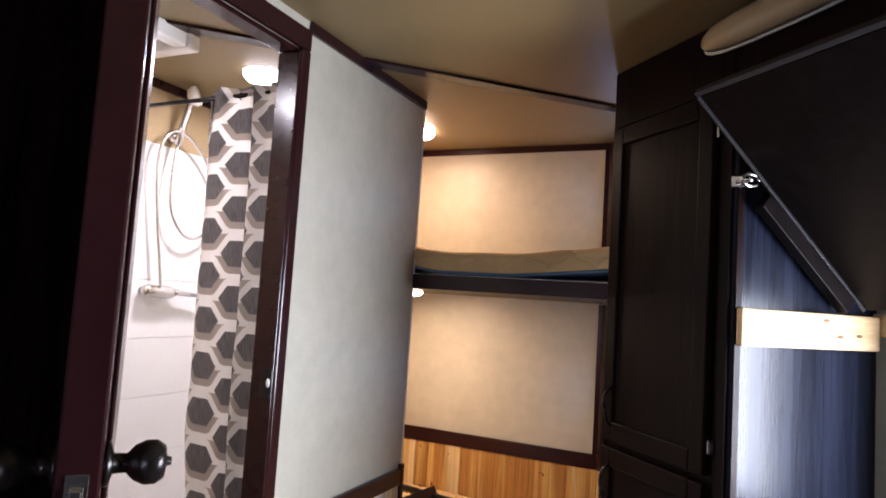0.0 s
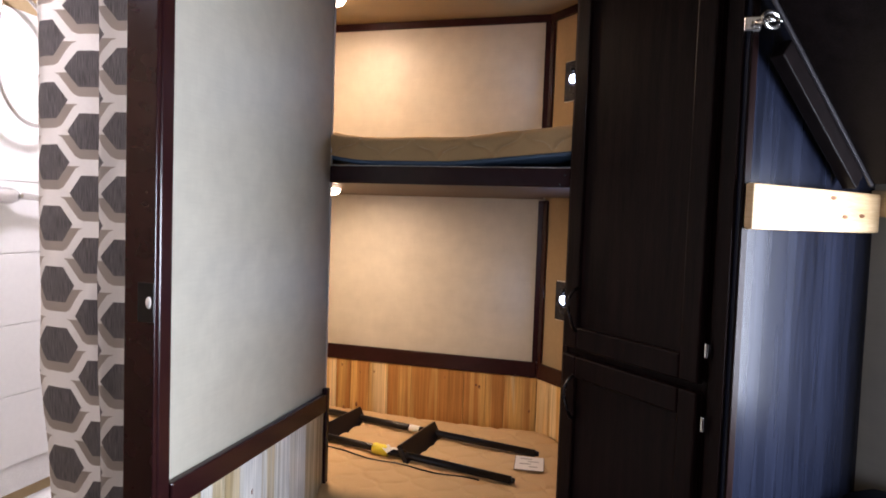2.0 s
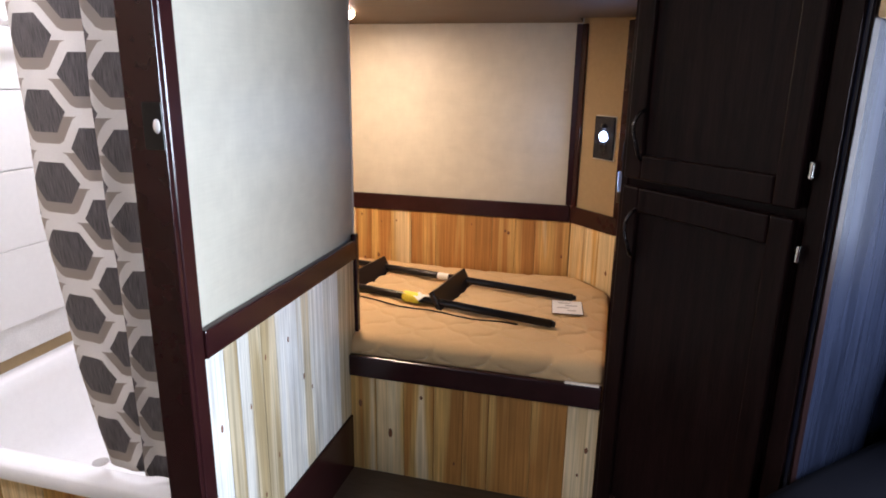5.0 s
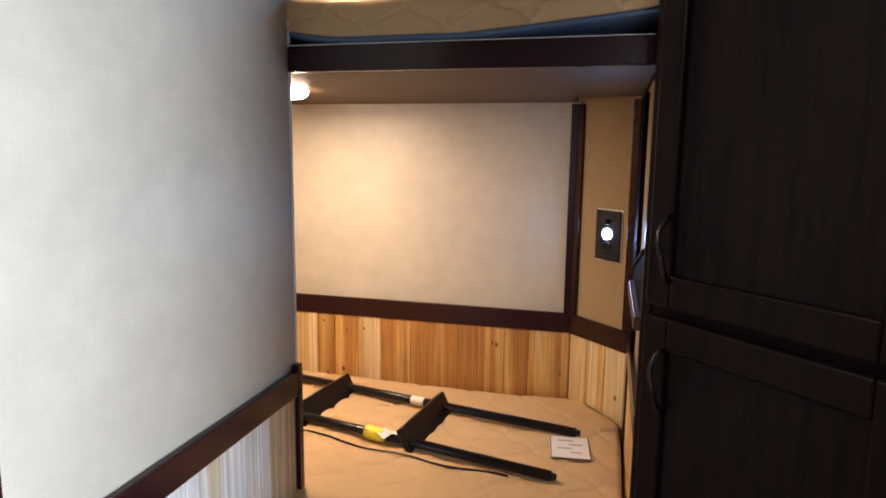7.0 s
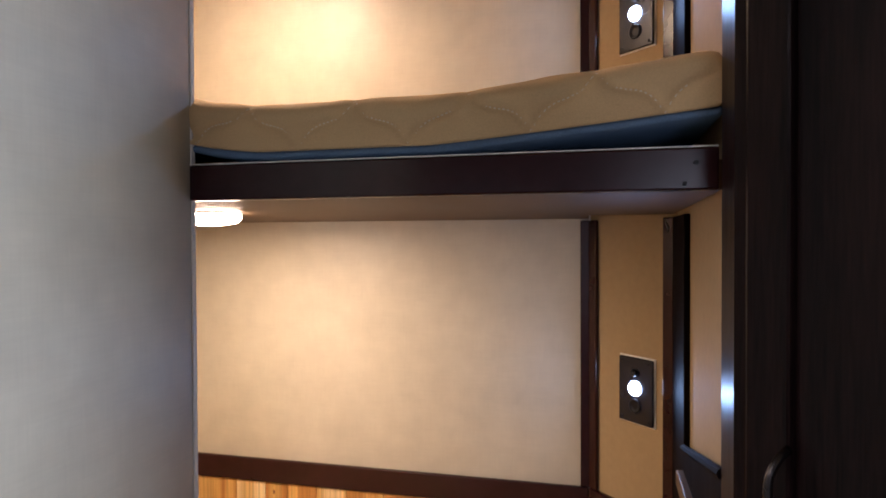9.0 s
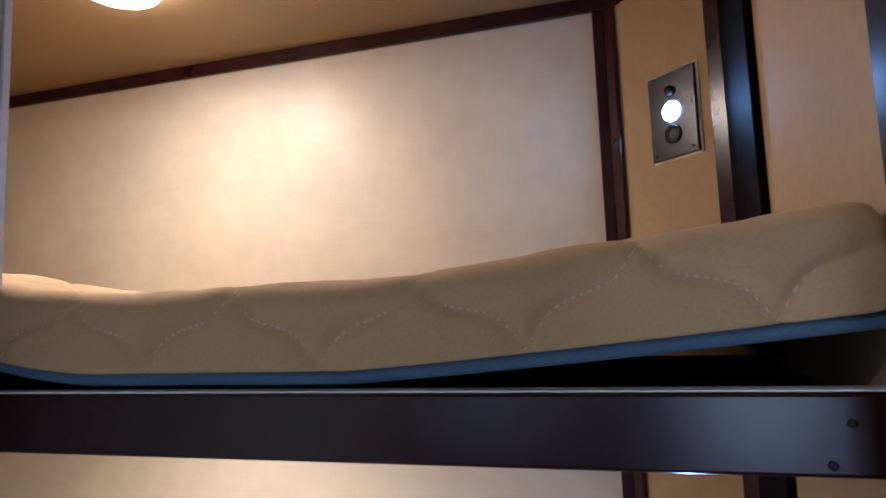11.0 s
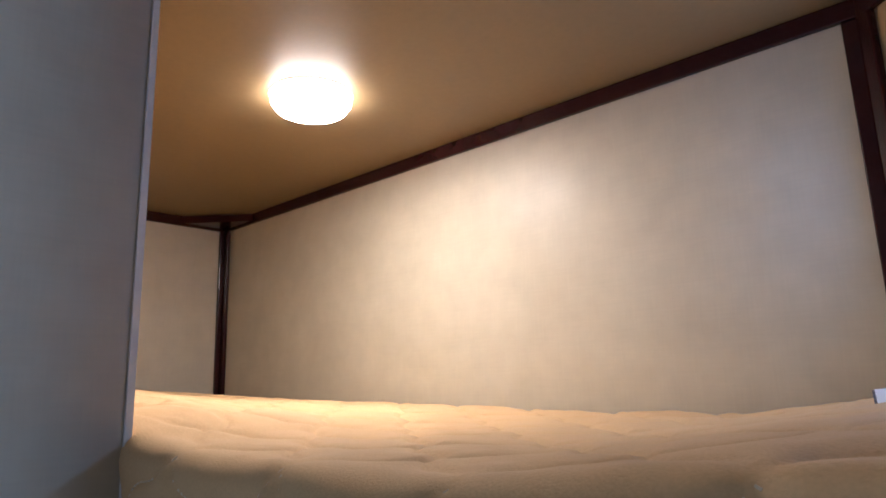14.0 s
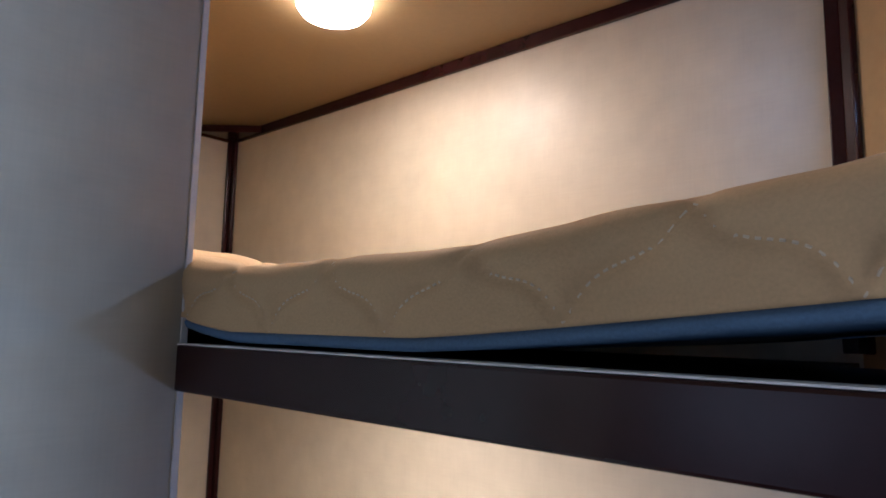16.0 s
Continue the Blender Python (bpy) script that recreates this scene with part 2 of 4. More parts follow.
def curtain_cloth():
    """Printed cloth: slate hexagons in staggered columns, taupe under each, on white."""
    m = mat("printed_curtain", (0.82, 0.80, 0.77), 0.8, 0, 0.04, 6, 300, 0.15)
    nt = m.node_tree
    n, l = nt.nodes, nt.links
    b = n["Principled BSDF"]
    uv = n.new("ShaderNodeTexCoord")
    sp = n.new("ShaderNodeSeparateXYZ")
    l.new(uv.outputs["UV"], sp.inputs[0])

    def op(kind, a, c=None, d=None):
        q = n.new("ShaderNodeMath")
        q.operation = kind
        for k, v in enumerate((a, c, d)):
            if v is None:
                continue
            if isinstance(v, (int, float)):
                q.inputs[k].default_value = v
            else:
                l.new(v, q.inputs[k])
        return q.outputs[0]

    P, W = 0.128, 0.105

    def lattice(du, dv):
        x = op("SUBTRACT", op("FLOORED_MODULO", op("ADD", sp.outputs[0], du), 2 * W), W)
        y = op("SUBTRACT", op("FLOORED_MODULO", op("ADD", sp.outputs[1], dv), P), P / 2)
        ax, ay = op("ABSOLUTE", x), op("ABSOLUTE", y)
        return op("MAXIMUM", ay, op("ADD", op("MULTIPLY", ax, 0.68), op("MULTIPLY", ay, 0.5))), y

    d0, y0 = lattice(0, 0)
    d1, y1 = lattice(W, P / 2)
    first = op("LESS_THAN", d0, d1)
    d = op("MINIMUM", d0, d1)
    y = op("ADD", op("MULTIPLY", y0, first), op("MULTIPLY", y1, op("SUBTRACT", 1.0, first)))
    dark = op("LESS_THAN", d, 0.0370)
    taupe = op("MULTIPLY", op("LESS_THAN", d, 0.0570), op("LESS_THAN", y, -0.008))
    thread = n.new("ShaderNodeTexNoise")
    tm = n.new("ShaderNodeMapping")
    tm.inputs["Scale"].default_value = (700, 30, 1)
    l.new(uv.outputs["UV"], tm.inputs[0])
    l.new(tm.outputs[0], thread.inputs["Vector"])
    thread.inputs["Scale"].default_value = 1.0
    slate = n.new("ShaderNodeValToRGB")
    slate.color_ramp.elements[0].position, slate.color_ramp.elements[1].position = 0.35, 0.75
    slate.color_ramp.elements[0].color, slate.color_ramp.elements[1].color = (0.13, 0.12, 0.12, 1), (0.28, 0.26, 0.26, 1)
    l.new(thread.outputs[0], slate.inputs[0])
    base = b.inputs["Base Color"].links[0].from_socket

    def blend(f, a, c):
        q = n.new("ShaderNodeMix")
        q.data_type = "RGBA"
        l.new(f, q.inputs["Factor"])
        l.new(a, q.inputs["A"])
        if isinstance(c, tuple):
            q.inputs["B"].default_value = (*c, 1)
        else:
            l.new(c, q.inputs["B"])
        return q.outputs["Result"]

    colour = blend(dark, blend(taupe, base, (0.45, 0.40, 0.35)), slate.outputs[0])
    l.new(colour, b.inputs["Base Color"])
    tr = n.new("ShaderNodeBsdfTranslucent")
    l.new(colour, tr.inputs["Color"])
    mixs = n.new("ShaderNodeMixShader")
    mixs.inputs[0].default_value = 0.5
    l.new(b.outputs[0], mixs.inputs[1])
    l.new(tr.outputs[0], mixs.inputs[2])
    l.new(mixs.outputs[0], n["Material Output"].inputs["Surface"])
    return m


CURTAIN = curtain_cloth()

# ---- builders ----


def link(name, bm, material, parent=None, label="", smooth=False):
    me = bpy.data.meshes.new(name)
    bmesh.ops.recalc_face_normals(bm, faces=bm.faces)
    bm.to_mesh(me)
    bm.free()
    me.materials.append(material)
    if smooth:
        me.polygons.foreach_set("use_smooth", [True] * len(me.polygons))
    ob = new(name, me)
    if parent:
        ob.parent = parent
    if label:
        ob["label"] = label
    return ob


def part(name, bm, material, parent, label="", smooth=False):
    return link(name, bm, material, parent, label, smooth)


def setting(name, bm, material, label, category):
    return tagged(link(name, bm, material), label, category, kind="structure")


def thing(name, place, label, category, group=""):
    ob = new(name)
    ob.matrix_world = Matrix.Translation(place)
    ob.empty_display_size = 0.05
    bpy.context.view_layer.update()
    return tagged(ob, label, category, group)


def under(ob, parent):
    """Keeps a part, built in world places, where it is under its thing."""
    ob.parent = parent
    ob.matrix_parent_inverse = parent.matrix_world.inverted()
    return ob


def wpart(name, bm, material, parent, label="", smooth=False):
    ob = link(name, bm, material, None, label, smooth)
    return under(ob, parent)


def box(bm, x0, x1, y0, y1, z0, z1, bevel=0.0):
    r = bmesh.ops.create_cube(bm, size=1.0, matrix=Matrix.Translation(((x0 + x1) / 2, (y0 + y1) / 2, (z0 + z1) / 2))
                              @ Matrix.Diagonal((abs(x1 - x0), abs(y1 - y0), abs(z1 - z0), 1)))
    if bevel:
        es = list({e for v in r["verts"] for e in v.link_edges})
        bmesh.ops.bevel(bm, geom=es, offset=bevel, segments=2, affect="EDGES", profile=0.5)
    return bm


def bx(x0, x1, y0, y1, z0, z1, bevel=0.0):
    return box(bmesh.new(), x0, x1, y0, y1, z0, z1, bevel)


def runm(p0, p1):
    """The frame of a run of wall from p0 to p1 in plan: along, into the room, up."""
    d = Vector((p1[0] - p0[0], p1[1] - p0[1], 0))
    length = d.length
    d.normalize()
    nrm = Vector((d.y, -d.x, 0))
    m = Matrix((d, nrm, (0, 0, 1))).transposed().to_4x4()
    m.translation = (p0[0], p0[1], 0)
    return m, length


def run(p0, p1, z0, z1, t0, t1, bevel=0.0, a=0.0, b=0.0, bm=None):
    """A board along a run of wall: from t0 to t1 off the wall, its ends drawn in by a and b."""
    m, length = runm(p0, p1)
    tmp = box(bmesh.new(), a, length - b, t0, t1, z0, z1, bevel)
    tmp.transform(m)
    if bm is None:
        return tmp
    me = bpy.data.meshes.new("tmp")
    tmp.to_mesh(me)
    tmp.free()
    bm.from_mesh(me)
    bpy.data.meshes.remove(me)
    return bm


def tube(pts, r, seg=10, bm=None, closed=False):
    """A round bar along points."""
    bm = bm or bmesh.new()
    pts = [Vector(p) for p in pts]
    rings = []
    up = None
    for i, p in enumerate(pts):
        t = (pts[min(i + 1, len(pts) - 1)] - pts[max(i - 1, 0)]).normalized()
        if up is None:
            up = t.orthogonal().normalized()
        side = t.cross(up).normalized()
        up = side.cross(t).normalized()
        rr = r[i] if isinstance(r, (list, tuple)) else r
        rings.append([bm.verts.new(p + rr * (math.cos(2 * math.pi * k / seg) * up + math.sin(2 * math.pi * k / seg) * side)) for k in range(seg)])
    for a, b in zip(rings, rings[1:]):
        for k in range(seg):
            bm.faces.new((a[k], a[(k + 1) % seg], b[(k + 1) % seg], b[k]))
    bm.faces.new(rings[0][::-1])
    bm.faces.new(rings[-1])
    return bm


def lathe(profile, seg=24, m=None):
    """A turned shape from (radius, height) pairs about z."""
    bm = bmesh.new()
    rings = [[bm.verts.new((r * math.cos(2 * math.pi * k / seg), r * math.sin(2 * math.pi * k / seg), z)) for k in range(seg)] for r, z in profile]
    for a, b in zip(rings, rings[1:]):
        for k in range(seg):
            bm.faces.new((a[k], a[(k + 1) % seg], b[(k + 1) % seg], b[k]))
    bm.faces.new(rings[0][::-1])
    bm.faces.new(rings[-1])
    if m:
        bm.transform(m)
    return bm


def smooth_line(c, n=8):
    out = []
    for i in range(len(c) - 1):
        p0, p1, p2, p3 = (Vector(c[max(0, min(len(c) - 1, i + k))]) for k in (-1, 0, 1, 2))
        for s in range(n):
            t = s / n
            out.append(0.5 * ((2 * p1) + (p2 - p0) * t + (2 * p0 - 5 * p1 + 4 * p2 - p3) * t * t + (3 * p1 - p0 - 3 * p2 + p3) * t ** 3))
    return out + [Vector(c[-1])]


# ---- plan ----
BACK0, BACK1 = (-1.74, 0.0), (0.024, 0.0)
CH0, CH1 = (0.024, 0.0), (0.204, -0.180)
SD0, SD1 = (0.204, -0.180), (0.204, -0.848)
FACE0, FACE1 = (0.189, -0.851), (0.531, -1.193)
SLIDE0, SLIDE1 = (0.539, -1.197), (0.886, -0.832)
GREY0, GREY1 = (0.886, -0.832), (3.30, -3.246)
PX = -0.550
PEND = -0.742
JAMB = -1.506
HINGE = -1.975

# ---- large structure ----
setting("floor", bx(-1.80, 3.4, -4.9, 0.06, -0.06, 0.0), FLOOR, "dark brown wood-look vinyl floor", "floor")
setting("ceiling", bx(-1.80, 3.4, -4.9, 0.06, CEIL, CEIL + 0.05), CEILM, "cream vinyl ceiling panels, browned by a warm lamp cast in the colour", "ceiling")
setting("wall_back", run(BACK0, BACK1, 0, CEIL, -0.05, 0, a=-0.05, b=-0.02), PAPER, "cream linen-print wallpapered wall behind the bunks", "wall")
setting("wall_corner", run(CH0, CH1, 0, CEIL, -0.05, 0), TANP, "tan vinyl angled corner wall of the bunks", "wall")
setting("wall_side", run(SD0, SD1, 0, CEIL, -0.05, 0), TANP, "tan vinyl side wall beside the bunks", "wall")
setting("wall_bunk_end", bx(-1.79, -1.74, PEND, 0.0, 0, CEIL), PAPER, "cream wallpapered end wall of the bunks", "wall")
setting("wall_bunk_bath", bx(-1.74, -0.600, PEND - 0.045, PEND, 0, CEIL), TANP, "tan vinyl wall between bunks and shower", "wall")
bm = bx(-0.600, PX, JAMB, PEND, 0, CEIL)
box(bm, -0.600, PX, HINGE, JAMB, 1.995, CEIL)
box(bm, -0.600, PX, -4.85, HINGE, 0, CEIL)
setting("wall_partition", bm, PAPER, "pale grey-cream wallpapered partition wall of the bathroom", "wall")
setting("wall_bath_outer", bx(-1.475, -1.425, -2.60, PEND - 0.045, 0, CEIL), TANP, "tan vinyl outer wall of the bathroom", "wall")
setting("wall_bath_rear", bx(-1.425, -0.600, -2.60, -2.55, 0, CEIL), PAPER, "plain cream rear wall of the bathroom", "wall")
bm = run(GREY0, GREY1, 0, 0.76, -0.05, 0)
run(GREY0, GREY1, 1.44, CEIL, -0.05, 0, bm=bm)
run(GREY0, GREY1, 0.76, 1.44, -0.05, 0, a=0, b=3.114, bm=bm)
run(GREY0, GREY1, 0.76, 1.44, -0.05, 0, a=1.22, b=0, bm=bm)
setting("wall_slide", bm, PAPER, "grey-cream wallpapered outer wall of the slide-out", "wall")
# two unseen walls, made dark so the glossy trim mirrors less brightness
setting("wall_room_end", bx(3.30, 3.35, -4.85, -3.20, 0, CEIL), DARK, "unseen end wall of the main room, made dark to quiet reflections", "wall")
bm = bx(PX, 0.45, -4.85, -4.80, 0, CEIL)
box(bm, 1.45, 3.30, -4.85, -4.80, 0, CEIL)
box(bm, 0.45, 1.45, -4.85, -4.80, 2.02, CEIL)
setting("wall_entry", bm, DARK, "unseen wall with the open entry doorway, made dark to quiet reflections", "wall")
m, _ = runm(GREY0, GREY1)
bm = bmesh.new()
for a0, a1, z0, z1 in ((0.303, 1.218, 0.762, 0.785), (0.303, 1.218, 1.415, 1.438), (0.303, 0.328, 0.785, 1.415), (1.193, 1.218, 0.785, 1.415)):
    box(bm, a0, a1, -0.045, 0.012, z0, z1)
bm.transform(m)
setting("window_1", bm, BLACK, "black framed window in the slide-out wall", "window")
setting("ground", bx(-60, 60, -60, 60, -0.7, -0.65), FLOOR, "dull ground outside the trailer", "ground")

# trim of the bunk alcove


def trim(bm, label="dark mahogany-stained wooden trim strip", name="trim"):
    return setting(name, bm, TRIM, label, "trim")


trim(run(BACK0, BACK1, 2.053, CEIL - 0.001, 0, 0.010, 0.002, a=0.0), "dark mahogany crown strip under the bunk ceiling")
trim(run(CH0, CH1, 2.050, CEIL - 0.001, 0, 0.010, 0.002), "dark mahogany crown strip on the angled corner")
trim(run(SD0, SD1, 2.050, CEIL - 0.001, 0, 0.010, 0.002), "dark mahogany crown strip on the side wall")
trim(bx(-1.74, -1.730, PEND, -0.012, 2.053, CEIL - 0.001, 0.002), "dark mahogany crown strip on the bunk end wall")
trim(bx(-1.74, -1.728, -0.025, -0.0115, 0.30, 2.052, 0.002), "thin dark mahogany corner strip at the bunk end")
trim(bx(-1.7395, -1.710, -0.011, -0.0005, 0.72, 2.052, 0.002), "dark mahogany upright strip in the bunk corner")
for z0, z1 in ((1.425, 2.052), (0.712, 1.358)):
    trim(run((0.0, 0), BACK1, z0, z1, 0, 0.009, 0.002, b=0.003), "dark mahogany upright strip at the wall corner")
    trim(run(CH0, CH1, z0, z1, 0, 0.011, 0.003, a=0.004, b=0.2265), "dark mahogany upright strip beside the light plate")
    trim(run(CH0, CH1, z0, z1, 0, 0.009, 0.002, a=0.222, b=0.003), "dark mahogany upright strip beside the light plate")
    setting("trim", run(SD0, SD1, z0, z1, 0, 0.011, 0.002, a=0.004, b=0.476), MATTE, "wide black-brown upright board on the side wall", "trim")
trim(run(BACK0, BACK1, 0.648, 0.711, 0, 0.014, 0.003, b=0.006), "dark mahogany chair rail along the lower bunk", "chair_rail")
trim(run(CH0, CH1, 0.648, 0.711, 0, 0.014, 0.003, a=0.006, b=0.006), "dark mahogany chair rail on the angled corner", "chair_rail")
trim(run(SD0, SD1, 0.648, 0.711, 0, 0.014, 0.003, a=0.006), "dark mahogany chair rail on the side wall", "chair_rail")
trim(run(SD0, SD1, 0.335, 0.647, 0.0095, 0.015, 0.002, a=0.012, b=0.565), "dark mahogany upright board beside the berth planks")
bm = bmesh.new()
v = [bm.verts.new(c) for c in ((-1.73, -0.012, CEIL - 0.004), (-1.56, -0.012, CEIL - 0.004), (-1.73, -0.16, CEIL - 0.004), (-1.73, -0.012, 2.058), (-1.56, -0.012, 2.058), (-1.73, -0.16, 2.058))]
for f in ((0, 1, 2), (3, 5, 4), (0, 3, 4, 1), (1, 4, 5, 2), (2, 5, 3, 0)):
    bm.faces.new([v[k] for k in f])
trim(bm, "dark mahogany triangular corner block at the ceiling", "corner_block")
# batten across the ceiling joint
trim(run((-1.41, -2.010), (0.165, -0.482), CEIL - 0.010, CEIL, -0.027, 0.027, 0.002), "dark wooden batten over the ceiling joint", "ceiling_batten")
trim(bx(PX, PX + 0.012, -1.468, PEND + 0.002, 2.050, CEIL - 0.001, 0.002), "dark mahogany crown strip on the partition")
# partition: cap, corner trim, base, door casing
trim(bx(PX, PX + 0.018, -1.468, PEND - 0.020, 0.664, 0.722, 0.004), "dark mahogany cap rail over pine wainscot", "chair_rail")
trim(bx(PX, PX + 0.018, PEND - 0.019, PEND + 0.002, 0.0, 0.735, 0.003), "dark mahogany corner strip at the partition's end")
trim(bx(PX, PX + 0.014, -1.468, PEND - 0.020, 0.0, 0.182, 0.003), "tall dark base board under pine wainscot", "baseboard")
# strip widened and paled in colour to stand for the lamp-lit edge
setting("edge_strip", bx(-0.600, PX + 0.0025, PEND + 0.0005, PEND + 0.008, 0, CEIL - 0.002), EDGE, "bare edge strip of the partition's end, paled to show it lamp-lit", "trim")
dfr = new("door_frame")
tagged(dfr, "dark mahogany door casing of the bathroom doorway", "door frame", kind="structure")
wpart("casing", bx(PX, PX + 0.016, JAMB - 0.002, -1.470, 0, 1.992, 0.004), TRIM, dfr)
wpart("head_casing", bx(PX, PX + 0.016, HINGE - 0.04, -1.470, 1.993, 2.052, 0.004), TRIM, dfr)
wpart("casing", bx(PX, PX + 0.016, HINGE - 0.04, HINGE + 0.002, 0, 1.992, 0.004), TRIM, dfr)
wpart("jamb", bx(-0.605, PX + 0.0155, JAMB - 0.014, JAMB - 0.0025, 0, 1.980, 0.002), TRIM, dfr)
wpart("jamb", bx(-0.605, PX - 0.001, HINGE + 0.001, HINGE + 0.014, 0, 1.980, 0.002), TRIM, dfr)
wpart("head_jamb", bx(-0.605, PX - 0.001, HINGE + 0.001, JAMB - 0.001, 1.981, 1.994, 0.002), TRIM, dfr)
st = wpart("strike_plate", bx(PX - 0.022, PX + 0.0150, JAMB - 0.0165, JAMB - 0.0143, 1.058, 1.134, 0.0009), BLACK, dfr, "black metal strike plate")
wpart("strike_lip", lathe([(0.0085, 0), (0.007, 0.002), (0.002, 0.003)], 20, Matrix.Translation((PX + 0.004, JAMB - 0.0165, 1.096)) @ Matrix.Rotation(radians(90), 4, "X") @ Matrix.Diagonal((0.8, 1.4, 1, 1))), EDGE, dfr, "worn pale strike lip", True)

# ---- bunks ----


def scallop(x, period=0.167):
    """Runs from 1 at a point of the quilt to -1 half a period on, steep at both ends and flat between."""
    w = 1 - 4 * abs(((x - 0.044) / period + 0.5) % 1.0 - 0.5)
    return 0.28 * w + 0.72 * w ** 3


def ogee(x, s, period=0.167, H=0.074):
    """Distance of a place on the quilt (along x, round the section s) from the nearest stitched line."""
    c = scallop(x, period)
    best = 1.0
    k0 = int(s // H)
    for k in (k0 - 1, k0, k0 + 1, k0 + 2):
        line = (k + 0.5) * H + ((-1) ** k) * 0.5 * H * c
        best = min(best, abs(s - line))
    return best


def section(depth, h, r):
    """Half-round-cornered section of a mattress from the foot of its front to the foot of its back: (y, z, s)."""
    pts = []
    s = 0.0
    n = 16
    for i in range(n):
        pts.append((0, (h - r) * i / n))
    for i in range(7):
        a = math.pi / 2 * i / 6
        pts.append((r - r * math.cos(a), h - r + r * math.sin(a)))
    n = 130
    for i in range(1, n):
        pts.append((r + (depth - 2 * r) * i / n, h))
    for i in range(7):
        a = math.pi / 2 * i / 6
        pts.append((depth - r + r * math.sin(a), h - r + r * math.cos(a)))
    pts.append((depth, 0))
    out = []
    for i, p in enumerate(pts):
        if i:
            s += math.dist(p, pts[i - 1])
        out.append((p[0], p[1], s))
    return out


def relief(x, y, zz, s, z, depth, h, r):
    """Depth of the quilting and the wrinkles at one place of the cover."""
    g = ogee(x, s)
    if y < r:
        dep = 0.0042 * math.exp(-(g / 0.0055) ** 2) - 0.0030 * min(1, g / 0.03)
        dep *= 0.35 + 0.65 * max(0.0, min(1.0, (h - zz) / r))
    else:
        dep = 0.0046 * math.exp(-(g / 0.0065) ** 2) - 0.0030 * min(1, g / 0.03)
        dep *= 0.35 + 0.65 * max(0.0, min(1.0, (y - r) / 0.05))
    crease = 0.006 * max(0.0, min(1.0, (-x - 0.48) / 0.12)) * max(0.0, 1 - y / depth * 2.5)
    wr = crease * noise.noise((x * 30, y * 22 + zz * 15, 5.0)) + 0.0035 * noise.noise((x * 9, y * 9, z * 3)) + 0.0012 * noise.noise((x * 34, y * 34 + zz * 40, 2.0))
    return dep, wr


def mattress(name, x0, x1, y0, depth, z, h, r, sag, band, label, right_cut=0.0):
    root = thing(name, ((x0 + x1) / 2, y0 + depth / 2, z), label, "mattress")
    sec = section(depth, h, r)
    nx = 330
    bm = bmesh.new()
    rows = []
    for i in range(nx + 1):
        u = i / nx
        x = x0 + (x1 - x0) * u
        e = min(x - x0, x1 - x)
        k = 1.0 if e > 0.020 else math.sqrt(max(0.0, 1 - ((0.020 - e) / 0.020) ** 2))
        row = []
        for y, zz, s in sec:
            dep, wr = relief(x, y, zz, s, z, depth, h, r)
            yy = y + (dep + wr * 0.5 if y < r else 0)
            zz2 = zz - (dep - wr if zz > h - r else 0)
            lim = (x1 - right_cut) if right_cut else 9
            ym = depth / 2 + (yy - depth / 2) * (0.985 + 0.015 * k)
            if right_cut and x > lim:
                ym = min(ym, depth - (x - lim))
            zb = h * 0.42 + (zz2 - h * 0.42) * (0.78 + 0.22 * k)
            row.append(bm.verts.new((x, y0 + ym, z + zb + sag(x, ym / depth))))
        rows.append(row)
    for a, b in zip(rows, rows[1:]):
        for j in range(len(sec) - 1):
            bm.faces.new((a[j], b[j], b[j + 1], a[j + 1]))
        bm.faces.new((a[-1], b[-1], b[0], a[0]))
    bm.faces.new(rows[0])
    bm.faces.new(rows[-1][::-1])
    cover = wpart("cover", bm, TICK, root, "", True)
    # cloth band round the foot
    bm = bmesh.new()
    ring = []
    for i in range(nx + 1):
        x = x0 + 0.004 + (x1 - x0 - 0.008) * i / nx
        f = 0.004 * noise.noise((x * 14, 1.0, z))
        lo, hi = sag(x, 0.0) - band, sag(x, 0.0) + 0.0005
        back = depth - 0.01 - (max(0.0, x - (x1 - right_cut)) if right_cut else 0)
        ring.append([bm.verts.new(c) for c in ((x, y0 + 0.006 + f, z + lo), (x, y0 + 0.003 + f, z + (lo + hi) / 2), (x, y0 + 0.008, z + hi), (x, y0 + back, z + hi), (x, y0 + back, z + lo))])
    for a, b in zip(ring, ring[1:]):
        for j in range(5):
            bm.faces.new((a[j], b[j], b[(j + 1) % 5], a[(j + 1) % 5]))
    bm.faces.new(ring[0])
    bm.faces.new(ring[-1][::-1])
    wpart("base_cloth", bm, BLUE, root, "slate-blue cloth underside", True)
    # raised thread on the front
    bm = bmesh.new()
    x = x0 + 0.04
    pts = []
    while x < x1 - 0.04:
        s = 0.5 * 0.074 + 0.5 * 0.074 * scallop(x)
        j = max(q for q in range(len(sec)) if sec[q][2] <= s)
        f = (s - sec[j][2]) / (sec[j + 1][2] - sec[j][2])
        y, zz = (sec[j][c] + f * (sec[j + 1][c] - sec[j][c]) for c in (0, 1))
        dep, wr = relief(x, y, zz, s, z, depth, h, r)
        yy = y + (dep + wr * 0.5 if y < r else 0) - 0.0005
        pts.append((x, y0 + yy, z + zz - (dep - wr - 0.0005 if zz > h - r else 0) + sag(x, yy / depth)))
        x += 0.003
    for a, b in zip(pts[::2], pts[1::2]):
        tube((a, b), 0.0010, 5, bm)
    wpart("stitching", bm, THREAD, root, "pale stitching thread")
    return root


